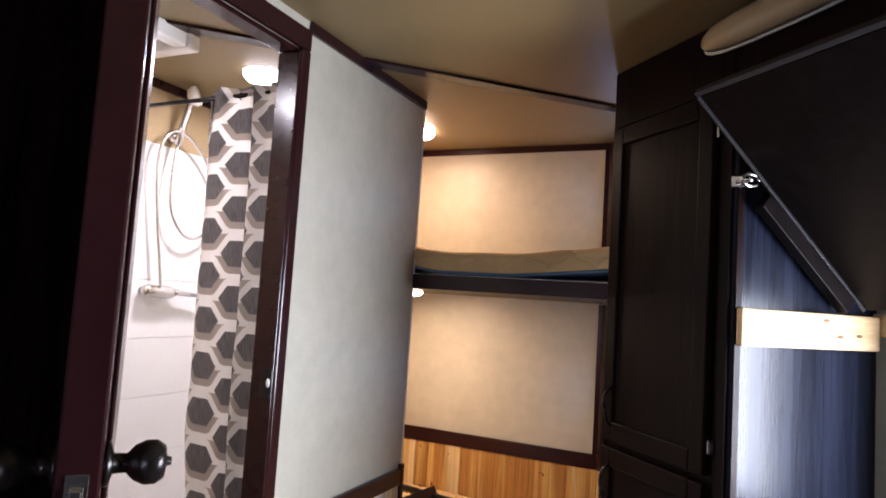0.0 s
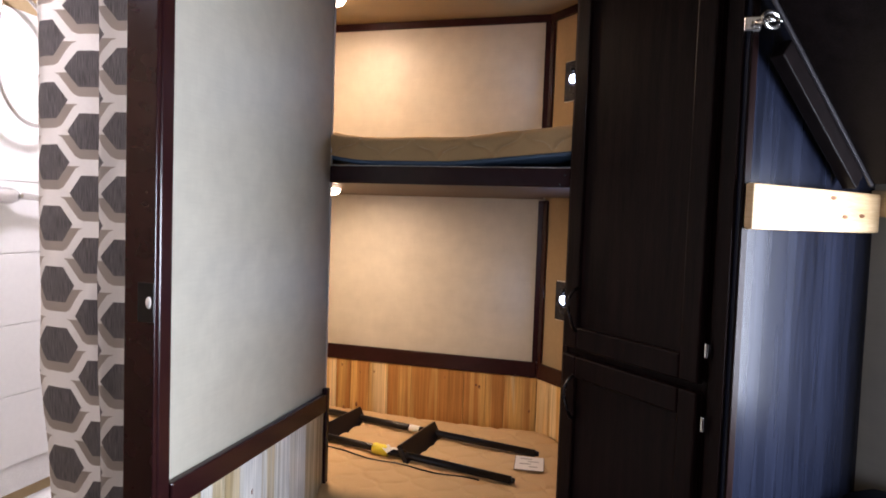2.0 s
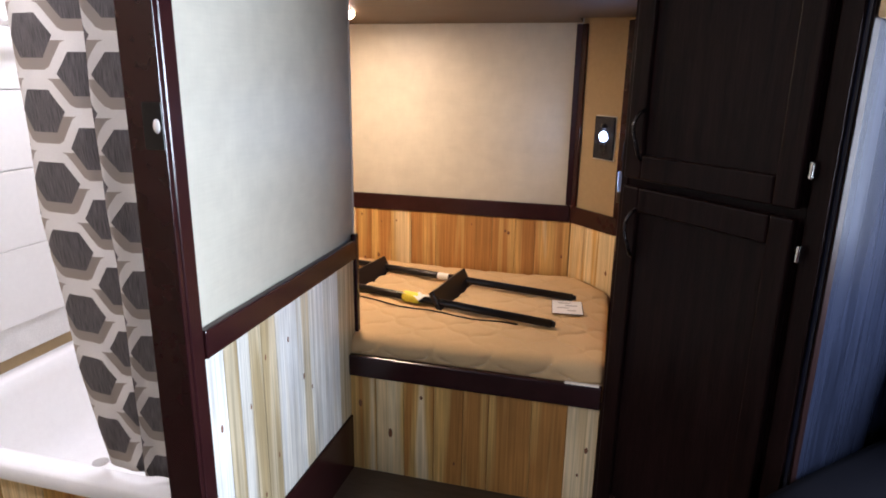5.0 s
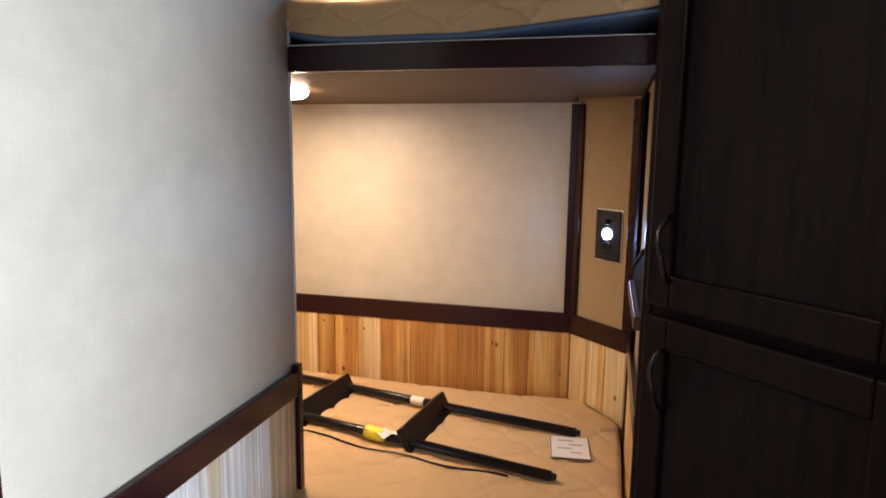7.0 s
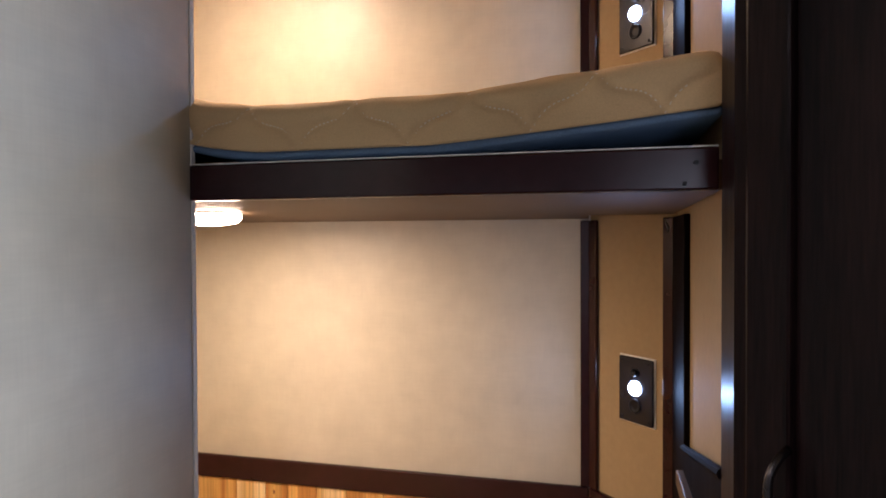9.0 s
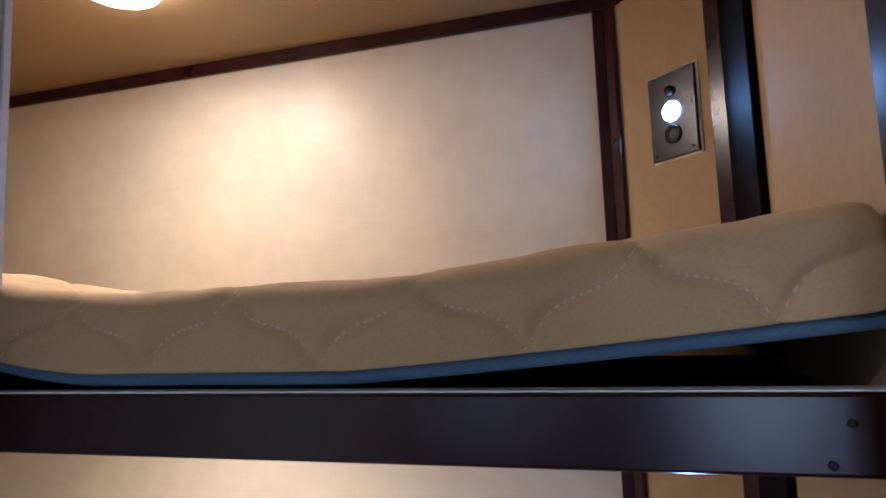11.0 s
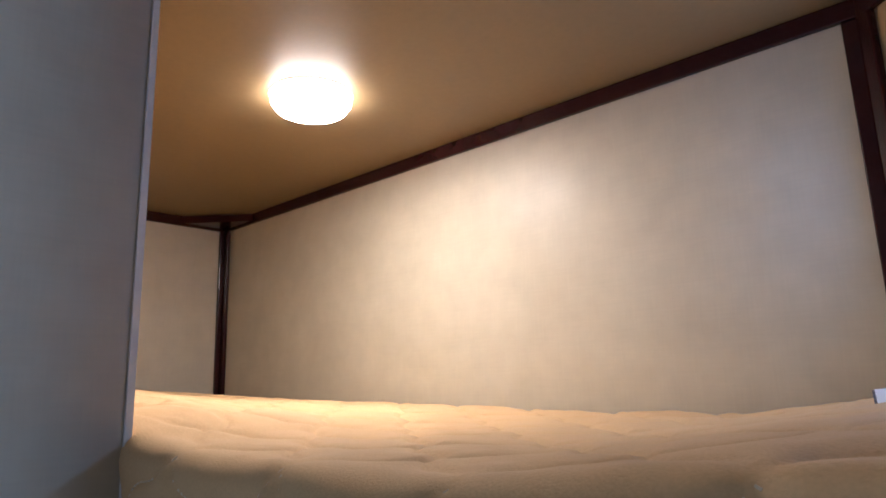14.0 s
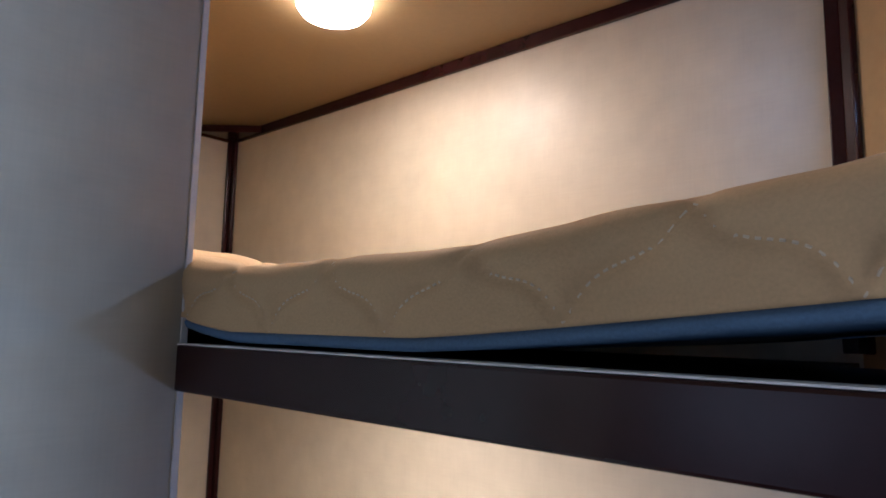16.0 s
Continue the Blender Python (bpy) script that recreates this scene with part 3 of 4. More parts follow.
def sag_up(x, v):
    a = 0.036 * max(0.0, (x + 0.18) / 0.35) ** 1.15
    front = 0.027 * min(1.0, max(0.0, (-x - 0.43) / 0.19)) ** 1.4 * max(0.0, 1 - 2.2 * v)
    back = 0.100 * (max(0.0, -x - 0.52) / 1.1) ** 0.8 * (1 - 0.8 * v) * min(1.0, 0.25 + 4 * v)
    return a * (0.85 + 0.45 * v) + front + back - 0.006 * min(1.0, 3 * v) * (1 if x < -0.1 else max(0.0, 1 - (x + 0.1) / 0.1))


def sag_low(x, v):
    return -0.012 * max(0.0, (x - 0.06) / 0.12) ** 2 + 0.004 * math.sin(x * 5)


platform = thing("upper_bunk", (-0.75, -0.37, 1.36), "upper bunk platform with dark mahogany front board", "bunk bed")
bm = bx(-1.738, 0.196, -0.7250, -0.170, 1.374, 1.412)
box(bm, -1.738, 0.020, -0.170, -0.012, 1.362, 1.412)
for v in bm.verts:
    if v.co.z < 1.40:
        v.co.z = 1.3745 - 0.0125 * (v.co.y + 0.725) / 0.713
wpart("deck", bm, TAN, platform, "tan vinyl-faced deck")
wpart("worn_edge", bx(PX + 0.001, 0.189, -0.7455, -0.7265, 1.4262, 1.4278, 0.0004), EDGE, platform, "pale worn top edge")
wpart("front_board", bx(PX + 0.0005, 0.190, -0.7460, -0.7260, 1.373, 1.426, 0.003), TRIM, platform, "dark mahogany front board")
for xx in (0.150, 0.163):
    wpart("screw", lathe([(0.003, 0), (0.003, 0.0015), (0.001, 0.002)], 10, Matrix.Translation((xx, -0.7460, 1.381 + (xx - 0.15) * 2)) @ Matrix.Rotation(radians(90), 4, "X")), BLACK, platform)
mattress("bunk_mattress", -1.725, 0.198, -0.742, 0.736, 1.443, 0.073, 0.030, sag_up, 0.011, "tan quilted bunk mattress with slate-blue base, curling up at one end", 0.165)

lower = thing("lower_bunk", (-0.75, -0.4, 0.0), "lower bunk base with dark rail and pine front", "bunk bed")
wpart("front_rail", bx(PX + 0.0005, 0.184, -0.812, -0.792, 0.316, 0.382, 0.004), TRIM, lower, "dark mahogany front rail")
wpart("worn_edge", bx(0.085, 0.176, -0.810, -0.794, 0.3815, 0.3832, 0.0004), EDGE, lower, "pale worn top edge")
wpart("deck", bx(-1.738, 0.018, -0.741, -0.016, 0.300, 0.330), CEILM, lower)
wpart("deck", bx(-0.550, 0.180, -0.791, -0.743, 0.300, 0.330), CEILM, lower)
mattress("berth_mattress", -1.725, 0.186, -0.790, 0.772, 0.352, 0.088, 0.040, sag_low, 0.020, "tan quilted berth mattress with a soft rounded front edge", 0.165)


def lamp_round(name, x, y, r, label, top=CEIL, deep=1.0, lens=LAMPG):
    ob = thing(name, (x, y, top), label, "ceiling lamp", "round lamps")
    o = Matrix.Translation((x, y, top))
    wpart("rim", lathe([(r + 0.005, -0.0005), (r + 0.004, -0.0018), (r - 0.001, -0.0020), (r - 0.004, -0.0018), (r - 0.004, -0.0005)], 40, o), WHITE, ob, "", True)
    wpart("lens", lathe([(r - 0.001, -0.0022), (r, -0.016 * deep), (r * 0.87, -0.029 * deep), (r * 0.5, -0.035 * deep), (0.002, -0.037 * deep)], 40, o), lens, ob, "lit frosted lens", True)
    return ob


lamp_round("ceiling_lamp", -0.765, -0.368, 0.072, "round lit ceiling lamp over the upper bunk", lens=LAMPW)
lamp_round("basin_lamp", -1.00, -2.12, 0.070, "round lit ceiling lamp over the basin side")
lamp_round("shower_lamp", -0.965, -1.165, 0.070, "round lit ceiling lamp in the shower")
lamp_round("berth_lamp", -0.730, -0.440, 0.068, "round lit lamp under the upper bunk", 1.3690, 0.70, LAMPW)


def light_plate(z):
    m, _ = runm(CH0, CH1)
    ob = thing("reading_light", (0.115, -0.10, z), "black wall plate with a lit white reading light", "wall light", "reading lights")
    a0, a1 = 0.100, 0.196
    bm = box(bmesh.new(), a0 - 0.003, a1 + 0.003, 0.0005, 0.003, z - 0.076, z + 0.076, 0.001)
    bm.transform(m)
    wpart("surround", bm, EDGE, ob, "thin pale surround")
    bm = box(bmesh.new(), a0, a1, 0.003, 0.009, z - 0.073, z + 0.073, 0.002)
    bm.transform(m)
    wpart("plate", bm, PLATE, ob)
    face = m @ Matrix.Translation(((a0 + a1) / 2, 0.009, z)) @ Matrix.Rotation(radians(-90), 4, "X")
    wpart("led", lathe([(0.017, 0), (0.016, 0.005), (0.010, 0.009), (0.001, 0.010)], 24, face @ Matrix.Translation((0, -0.005, 0))), LEDG, ob, "lit white LED lens", True)
    wpart("socket", lathe([(0.016, 0), (0.016, 0.003), (0.012, 0.004), (0.011, 0.001), (0.006, 0.001)], 24, face @ Matrix.Translation((0.0, 0.034, 0))), BLACK, ob, "round black power socket", True)
    wpart("switch", lathe([(0.009, 0), (0.009, 0.004), (0.006, 0.009), (0.001, 0.010)], 16, face @ Matrix.Translation((0.0, -0.040, 0))), BLACK, ob, "black push switch", True)
    for dx, dz in ((-0.038, -0.064), (0.038, -0.064), (-0.038, 0.064), (0.038, 0.064)):
        wpart("screw", lathe([(0.0035, 0), (0.003, 0.0012), (0.001, 0.0015)], 10, face @ Matrix.Translation((dx, dz, 0))), BLACK, ob)
    c = face @ Vector((0, -0.005, 0.016))
    t = face @ Vector((0, -0.005, 1.0))
    area("reading_light_beam", look(c, t), 0.022, 0.022, 0.8, (0.42, 0.68, 1.0), "DISK")


light_plate(0.976)
light_plate(1.804)

# ladder lying on the berth
lad = thing("bunk_ladder", (-0.5, -0.35, 0.445), "black metal bunk ladder lying flat on the berth mattress", "ladder")
A0, A1 = Vector((0.022, -0.578, 0.457)), Vector((-1.25, -0.310, 0.457))
B0, B1 = Vector((0.066, -0.325, 0.459)), Vector((-1.20, -0.080, 0.459))
for p, q in ((A0, A1), (B0, B1)):
    wpart("side_rail", tube((p, q), 0.0125, 14), BLACK, lad, "", True)
    dd = (p - q).normalized()
    wpart("end_plug", tube((p, p + dd * 0.012), [0.0095, 0.008], 12), BLACK, lad, "", True)
for f in (0.30, 0.565, 0.83):
    p, q = A0.lerp(A1, f), B0.lerp(B1, f + 0.01)
    e = (q - p).normalized()
    m = Matrix.Translation((p + q) / 2 + Vector((0, 0, 0.004))) @ Matrix.Rotation(math.atan2(e.y, e.x), 4, "Z") @ Matrix.Rotation(radians(62), 4, "X")
    L = (q - p).length / 2 + 0.022
    bm = box(bmesh.new(), -L, L, -0.036, 0.036, -0.009, 0.009, 0.004)
    bm.transform(m)
    wpart("rung", bm, BLACK, lad, "flat black wooden rung")
p = A0.lerp(A1, 0.375)
e = (A1 - A0).normalized()
m = Matrix.Translation(p) @ Matrix.Rotation(math.atan2(e.y, e.x), 4, "Z")
lab = lathe([(0.0175, -0.030), (0.0190, -0.028), (0.0185, 0.0), (0.0195, 0.027), (0.0175, 0.030)], 20, m @ Matrix.Rotation(radians(90), 4, "Y"))
wpart("warning_label", lab, YELLOW, lad, "bright yellow wrapped label", True)
for dx, dy, a in ((0.035, 0.010, 25), (-0.034, 0.012, -30), (-0.055, -0.004, 10)):
    q = box(bmesh.new(), -0.016, 0.016, -0.013, 0.013, -0.0006, 0.0006)
    q.transform(m @ Matrix.Translation((dx, dy, 0.013)) @ Matrix.Rotation(radians(a), 4, "X") @ Matrix.Rotation(radians(a), 4, "Z"))
    wpart("tape", q, PAPERW, lad, "crumpled clear tape end")
# white glint on the second rail, built as a pale band
p = B0.lerp(B1, 0.376)
q = lathe([(0.0127, -0.022), (0.0133, -0.020), (0.0134, 0.020), (0.0127, 0.022)], 16, Matrix.Translation(p) @ Matrix.Rotation(math.atan2(e.y, e.x), 4, "Z") @ Matrix.Rotation(radians(90), 4, "Y"))
wpart("glint_band", q, PAPERW, lad, "pale tape-like band painting a white glint on the rail", True)
# cord by the ladder
cord = link("cord", tube([(-0.78 + 0.05 * i, -0.44 - 0.030 * i ** 0.6 - 0.008 * math.sin(i * 1.3), 0.4455 + sag_low(-0.78 + 0.05 * i, 0)) for i in range(15)], 0.0028, 8), BRONZE, None, "", True)
tagged(cord, "thin brown cord lying on the berth mattress", "cord")


def care_tag(cx, cy, z, w, d, turn, tilt=0.0, lean=0.0):
    ob = thing("care_tag", (cx, cy, z), "white printed care tag with dark border on the mattress", "tag", "mattress tags")
    m = Matrix.Translation((cx, cy, z)) @ Matrix.Rotation(radians(turn), 4, "Z") @ Matrix.Rotation(radians(tilt), 4, "X") @ Matrix.Rotation(radians(lean), 4, "Y")
    for nm, mt, k, z0, lb in (("border", INK, 1.0, 0.0, "dark border"), ("sheet", PAPERW, 0.965, 0.0012, "")):
        bm = box(bmesh.new(), -w / 2 * k, w / 2 * k, -d / 2 * k, d / 2 * k, z0, z0 + 0.0011)
        bm.transform(m)
        wpart(nm, bm, mt, ob, lb)
    for r, (a, b) in enumerate(((-0.30, 0.10), (-0.05, 0.32), (-0.33, 0.05), (0.0, 0.28))):
        bm = box(bmesh.new(), a * w, b * w, (0.26 - 0.18 * r) * d, (0.32 - 0.18 * r) * d, 0.0024, 0.0028)
        bm.transform(m)
        wpart("print_line", bm, FAINT, ob, "faint printed line")


care_tag(0.055, -0.395, 0.4462, 0.10, 0.125, 6)
care_tag(0.080, -0.300, 1.5470, 0.125, 0.085, 10, 8, -4)

# dark triangular shape with a brown strip below, added on the side wall
rack = thing("wall_wedge", (0.2, -0.5, 0.87), "added dark triangular shape with a brown strip below", "wall rack")
bm = bmesh.new()
v = [bm.verts.new((x, y, z)) for x in (0.2035, 0.190) for y, z in ((-0.385, 0.903), (-0.758, 0.903), (-0.758, 1.022), (-0.385, 0.935))]
for f in ((0, 1, 2, 3), (7, 6, 5, 4), (0, 4, 5, 1), (1, 5, 6, 2), (2, 6, 7, 3), (3, 7, 4, 0)):
    bm.faces.new([v[k] for k in f])
wpart("panel", bm, MATTE, rack)
tp = tube([(0.192, -0.383, 0.940), (0.192, -0.758, 1.029)], 0.007, 8)
wpart("top_bar", tp, MATTE, rack, "dark rounded bar along the top")
wpart("ledge", bx(0.178, 0.2035, -0.758, -0.383, 0.874, 0.902, 0.003), TAN, rack, "brown strip below the dark shape")

# ---- wardrobe ----
WF, WL = runm(FACE0, FACE1)
ward = thing("wardrobe", (0.42, -0.90, 0), "tall espresso-stained wardrobe with two panelled doors", "wardrobe")


def wbox(a0, a1, t0, t1, z0, z1, bevel=0.0):
    bm = box(bmesh.new(), a0, a1, t0, t1, z0, z1, bevel)
    bm.transform(WF)
    return bm


WLEN = WL
bm = wbox(0.0, WLEN, -0.020, 0.0, 0.0, CEIL - 0.002)
wpart("carcass", bm, DARK, ward)
wpart("stile", wbox(0.001, 0.020, 0.0005, 0.006, 0.0, CEIL - 0.002, 0.001), DARK, ward)
wpart("stile", wbox(WLEN - 0.036, WLEN, 0.0005, 0.006, 0.0, CEIL - 0.002, 0.001), DARK, ward)
for z0, z1 in ((0.960, 1.895), (0.09, 0.942)):
    a0, a1 = 0.026, WLEN - 0.044
    door = wpart("door", wbox(a0 + 0.045, a1 - 0.045, 0.006, 0.016, z0 + 0.050, z1 - 0.050, 0.001), DARK, ward)
    for nm, q in (("door_stile", (a0, a0 + 0.048, z0, z1)), ("door_stile", (a1 - 0.048, a1, z0, z1)),
                  ("door_rail", (a0 + 0.0485, a1 - 0.0485, z0, z0 + 0.055)), ("door_rail", (a0 + 0.0485, a1 - 0.0485, z1 - 0.055, z1))):
        under(link(nm, wbox(q[0], q[1], 0.0065, 0.026, q[2], q[3], 0.004), DARK), door)
    hz = 1.060 if z0 > 0.5 else 0.838
    pts = []
    for i in range(15):
        u = i / 14
        pts.append(WF @ Vector((a0 + 0.047 + 0.006 * math.sin(u * math.pi * 2), 0.026 + 0.028 * math.sin(math.pi * u) ** 0.6, hz - 0.055 + 0.11 * u)))
    under(link("handle", tube(pts, 0.0042, 10), BRONZE, None, "dark bronze arched pull handle", True), door)
    hh = 1.031 if z0 > 0.5 else 0.881
    for hz in (hh, (z1 - 0.10) if z0 > 0.5 else z0 + 0.10):
        under(link("hinge", wbox(a1 + 0.007, a1 + 0.016, 0.0065, 0.022, hz - 0.016, hz + 0.016, 0.003), CHROME, None, "small bright metal hinge"), door)
wpart("header", wbox(0.021, WLEN - 0.037, 0.0005, 0.008, 1.905, CEIL - 0.002, 0.002), DARK, ward)
bm = run(SLIDE0, SLIDE1, 0.0, CEIL - 0.002, -0.020, 0.0)
wpart("side_panel", bm, GLOSS, ward, "satin espresso wood-grain end panel, blue daylight sheen in its colour")
wpart("corner_post", run(SLIDE0, SLIDE1, 0.0, CEIL - 0.002, 0.0005, 0.006, 0.002, b=0.483), DARK, ward)
wpart("side_wall", bx(0.190, 0.2035, -0.846, -0.760, 0.38, CEIL - 0.002), DARK, ward)

# wall over the slide opening
setting("wall_header", run((0.531, -1.193), (2.60, -3.262), 1.90, CEIL - 0.002, -0.05, 0.0), DARK, "dark espresso header board over the slide-out opening", "wall")
trim(run((0.531, -1.193), (2.60, -3.262), 1.895, 1.93, 0.0005, 0.020, 0.004), "dark trim under the slide-out header")
dl = thing("dome_light", (0.60, -1.35, 2.03), "unlit oval beige dome light on the dark header", "lamp")
m, _ = runm(FACE0, FACE1)
for nm, mt, k, t0, t1, lb in (("base", EDGE, 1.0, 0.0, 0.012, "grey base ring"), ("lens", LENSM, 0.94, 0.012, 0.055, "beige lens")):
    bm = bmesh.new()
    rings = []
    for f, r in ((0, 1.0), (0.35, 0.98), (0.7, 0.85), (0.92, 0.60), (1.0, 0.2)):
        ring = []
        for i in range(48):
            an = 2 * math.pi * i / 48
            ca, sa = math.cos(an), math.sin(an)
            ring.append(bm.verts.new((0.62 + 0.24 * k * r * math.copysign(abs(ca) ** 0.6, ca), t0 + 0.008 + (t1 - t0) * f, 2.032 + 0.040 * k * r * math.copysign(abs(sa) ** 0.7, sa))))
        rings.append(ring)
    for a, b in zip(rings, rings[1:]):
        for i in range(48):
            bm.faces.new((a[i], a[(i + 1) % 48], b[(i + 1) % 48], b[i]))
    bm.faces.new(rings[0])
    bm.faces.new(rings[-1])
    bm.transform(m)
    wpart(nm, bm, mt, dl, lb, True)

# tilted bunk platform in the slide-out
A, B, S = Vector((0.454, -1.366, 1.827)), Vector((0.838, -0.950, 1.381)), Vector((0.7071, -0.7071, 0))
ab = (B - A)
nn = ab.cross(S).normalized()
if nn.z > 0:
    nn = -nn
m = Matrix((ab.normalized(), S, nn)).transposed().to_4x4()
m.translation = A
tilt = thing("folding_bunk", tuple(B + S * 0.7), "dark folding bunk platform hanging at a slant over the sofa", "bunk bed")
LL = ab.length
bm = box(bmesh.new(), 0, LL, 0.006, 1.9, -0.050, 0.0, 0.004)
bm.transform(m)
wpart("platform", bm, LAMIN, tilt)
bm = box(bmesh.new(), 0.42 * LL, 0.95 * LL, -0.030, -0.0005, 0.0, 0.043, 0.003)
bm.transform(m)
wpart("side_rail", bm, LAMIN, tilt, "blue-black side rail")
bm = box(bmesh.new(), 0, LL, 0.0, 0.0055, -0.046, 0.006, 0.001)
bm.transform(m)
wpart("edge_band", bm, BAND, tilt, "thin grey metal edge band")
bm = box(bmesh.new(), -0.012, -0.0005, 0.0, 1.9, -0.016, 0.002, 0.001)
bm.transform(m)
wpart("top_band", bm, BAND, tilt, "thin metal band along the top edge")
lt = thing("latch", (0.559, -1.232, 1.663), "chrome hook latch holding the folding bunk", "latch")
c = Vector((0.556, -1.230, 1.663))
wpart("plate", bx(0.526, 0.556, -1.212, -1.195, 1.651, 1.679, 0.003), CHROME, lt)
pts = [c + Vector((0.000 + 0.018 * math.cos(a) + 0.012, -0.004 + 0.018 * math.cos(a), 0.014 * math.sin(a))) for a in [2 * math.pi * i / 20 for i in range(19)]]
wpart("hook", tube(pts, 0.004, 10), CHROME, lt, "", True)
wpart("bolt", tube([c + Vector((-0.016, 0.016, 0)), c + Vector((0.016, -0.012, 0.0))], 0.005, 10), CHROME, lt, "", True)

# pine boards on the end panel
wb1 = thing("pine_board", (0.68, -1.05, 1.262), "bare pine board screwed across the dark end panel", "board")
wpart("board", run(SLIDE0, SLIDE1, 1.277, 1.366, 0.0065, 0.026, 0.005, a=0.002, b=0.022), BOARD, wb1)
for a, z in ((0.33, 1.310), (0.40, 1.314), (0.28, 1.349)):
    m, _ = runm(SLIDE0, SLIDE1)
    wpart("knot", lathe([(0.010, 0), (0.009, 0.0008), (0.001, 0.001)], 16, m @ Matrix.Translation((a, 0.0262, z)) @ Matrix.Rotation(radians(-90), 4, "X") @ Matrix.Diagonal((1.2, 0.45, 1, 1))), KNOT, wb1, "dark knot")
tagged(link("pine_ledge", run(GREY0, GREY1, 1.314, 1.376, 0.0005, 0.020, 0.004, a=0.002, b=3.150), BOARD), "short bare pine ledge on the grey wall", "board")

# sofa in the slide-out
m, _ = runm(GREY0, GREY1)
sofa = thing("sofa", (1.2, -1.5, 0), "dark leather sofa in the slide-out", "sofa")


def cushion(name, a0, a1, t0, t1, z0, z1, r, parent, label=""):
    bm = box(bmesh.new(), a0, a1, t0, t1, z0, z1, r)
    bmesh.ops.subdivide_edges(bm, edges=[e for e in bm.edges if e.calc_length() > 0.12], cuts=5, use_grid_fill=True)
    ca, ct = (a0 + a1) / 2, (t0 + t1) / 2
    for v in bm.verts:
        if v.co.z > z1 - r * 1.2:
            v.co.z += 0.022 * (1 - ((v.co.x - ca) / (a1 - a0) * 2) ** 2) * (1 - ((v.co.y - ct) / (t1 - t0) * 2) ** 2) + 0.003 * noise.noise(v.co * 9)
    bm.transform(m)
    return wpart(name, bm, LEATH, parent, label, True)


cushion("base", 0.03, 1.60, 0.02, 0.66, 0.0, 0.28, 0.02, sofa)
for k in range(3):
    sc = cushion("seat_cushion", 0.022 + 0.51 * k, 0.528 + 0.51 * k, 0.17, 0.66, 0.285, 0.46, 0.04, sofa)
    under(link("piping", tube([m @ Vector((0.032 + 0.51 * k + 0.48 * i / 12, 0.655, 0.448 + 0.012 * math.sin(math.pi * i / 12))) for i in range(13)], 0.003, 6), SEAM, None, "pale piping"), sc)
    bk = cushion("back_cushion", 0.022 + 0.51 * k, 0.528 + 0.51 * k, 0.015, 0.165, 0.285, 0.70, 0.05, sofa)
    bm = tube([m @ Vector((0.052 + 0.51 * k + 0.44 * i / 12, 0.168, 0.56 + 0.02 * math.sin(math.pi * i / 12))) for i in range(13)], 0.0025, 6)
    under(link("seam", bm, SEAM, None, "pale seam"), bk)

# ---- bathroom ----
bd = thing("bathroom_door", (-0.545, HINGE, 0), "dark stained bathroom door standing open", "door")
H, E = Vector((-0.532, -1.978, 0)), Vector((-0.080, -2.357, 0))
e = (E - H).normalized()
m = Matrix((e, Vector((-e.y, e.x, 0)), (0, 0, 1))).transposed().to_4x4()
m.translation = H
DL = (E - H).length


def dpart(name, a0, a1, t0, t1, z0, z1, mt, parent, label="", bev=0.002):
    bm = box(bmesh.new(), a0, a1, t0, t1, z0, z1, bev)
    bm.transform(m)
    return wpart(name, bm, mt, parent, label)


leaf = dpart("leaf", 0.0, DL - 0.0005, -0.045, 0.0, 0.02, 1.975, TRIM, bd, "", 0.003)
for z0, z1 in ((0.16, 0.92), (1.06, 1.86)):
    dpart("moulding", 0.09, DL - 0.09, 0.0005, 0.006, z0, z1, TRIM, bd)
    dpart("moulding", 0.09, DL - 0.09, -0.051, -0.0455, z0, z1, TRIM, bd)
for sgn in (1, -1):
    o = Matrix.Translation((DL - 0.060, 0.0 if sgn > 0 else -0.045, 1.125)) @ Matrix.Rotation(radians(-90 * sgn), 4, "X")
    wpart("knob", lathe([(0.026, 0.0005), (0.026, 0.006), (0.012, 0.010), (0.011, 0.024), (0.020, 0.032), (0.026, 0.044), (0.026, 0.056), (0.019, 0.066), (0.006, 0.068), (0.005, 0.073), (0.001, 0.074)], 28, m @ o), BRONZE, bd, "dark bronze tulip knob", True)
dpart("latch_plate", DL - 0.0004, DL + 0.001, -0.034, -0.011, 1.085, 1.130, CHROME, bd, "bright latch plate", 0.0005)
dpart("latch_bolt", DL + 0.001, DL + 0.009, -0.029, -0.016, 1.098, 1.116, CHROME, bd, "bright latch bolt", 0.002)

cabinet = thing("hall_cabinet", (-0.40, -3.0, 0), "dark espresso tall cabinet against the partition", "cabinet")
wpart("body", bx(PX + 0.001, PX + 0.06, -4.2, -2.10, 0.0, CEIL - 0.002, 0.003), DARK, cabinet)

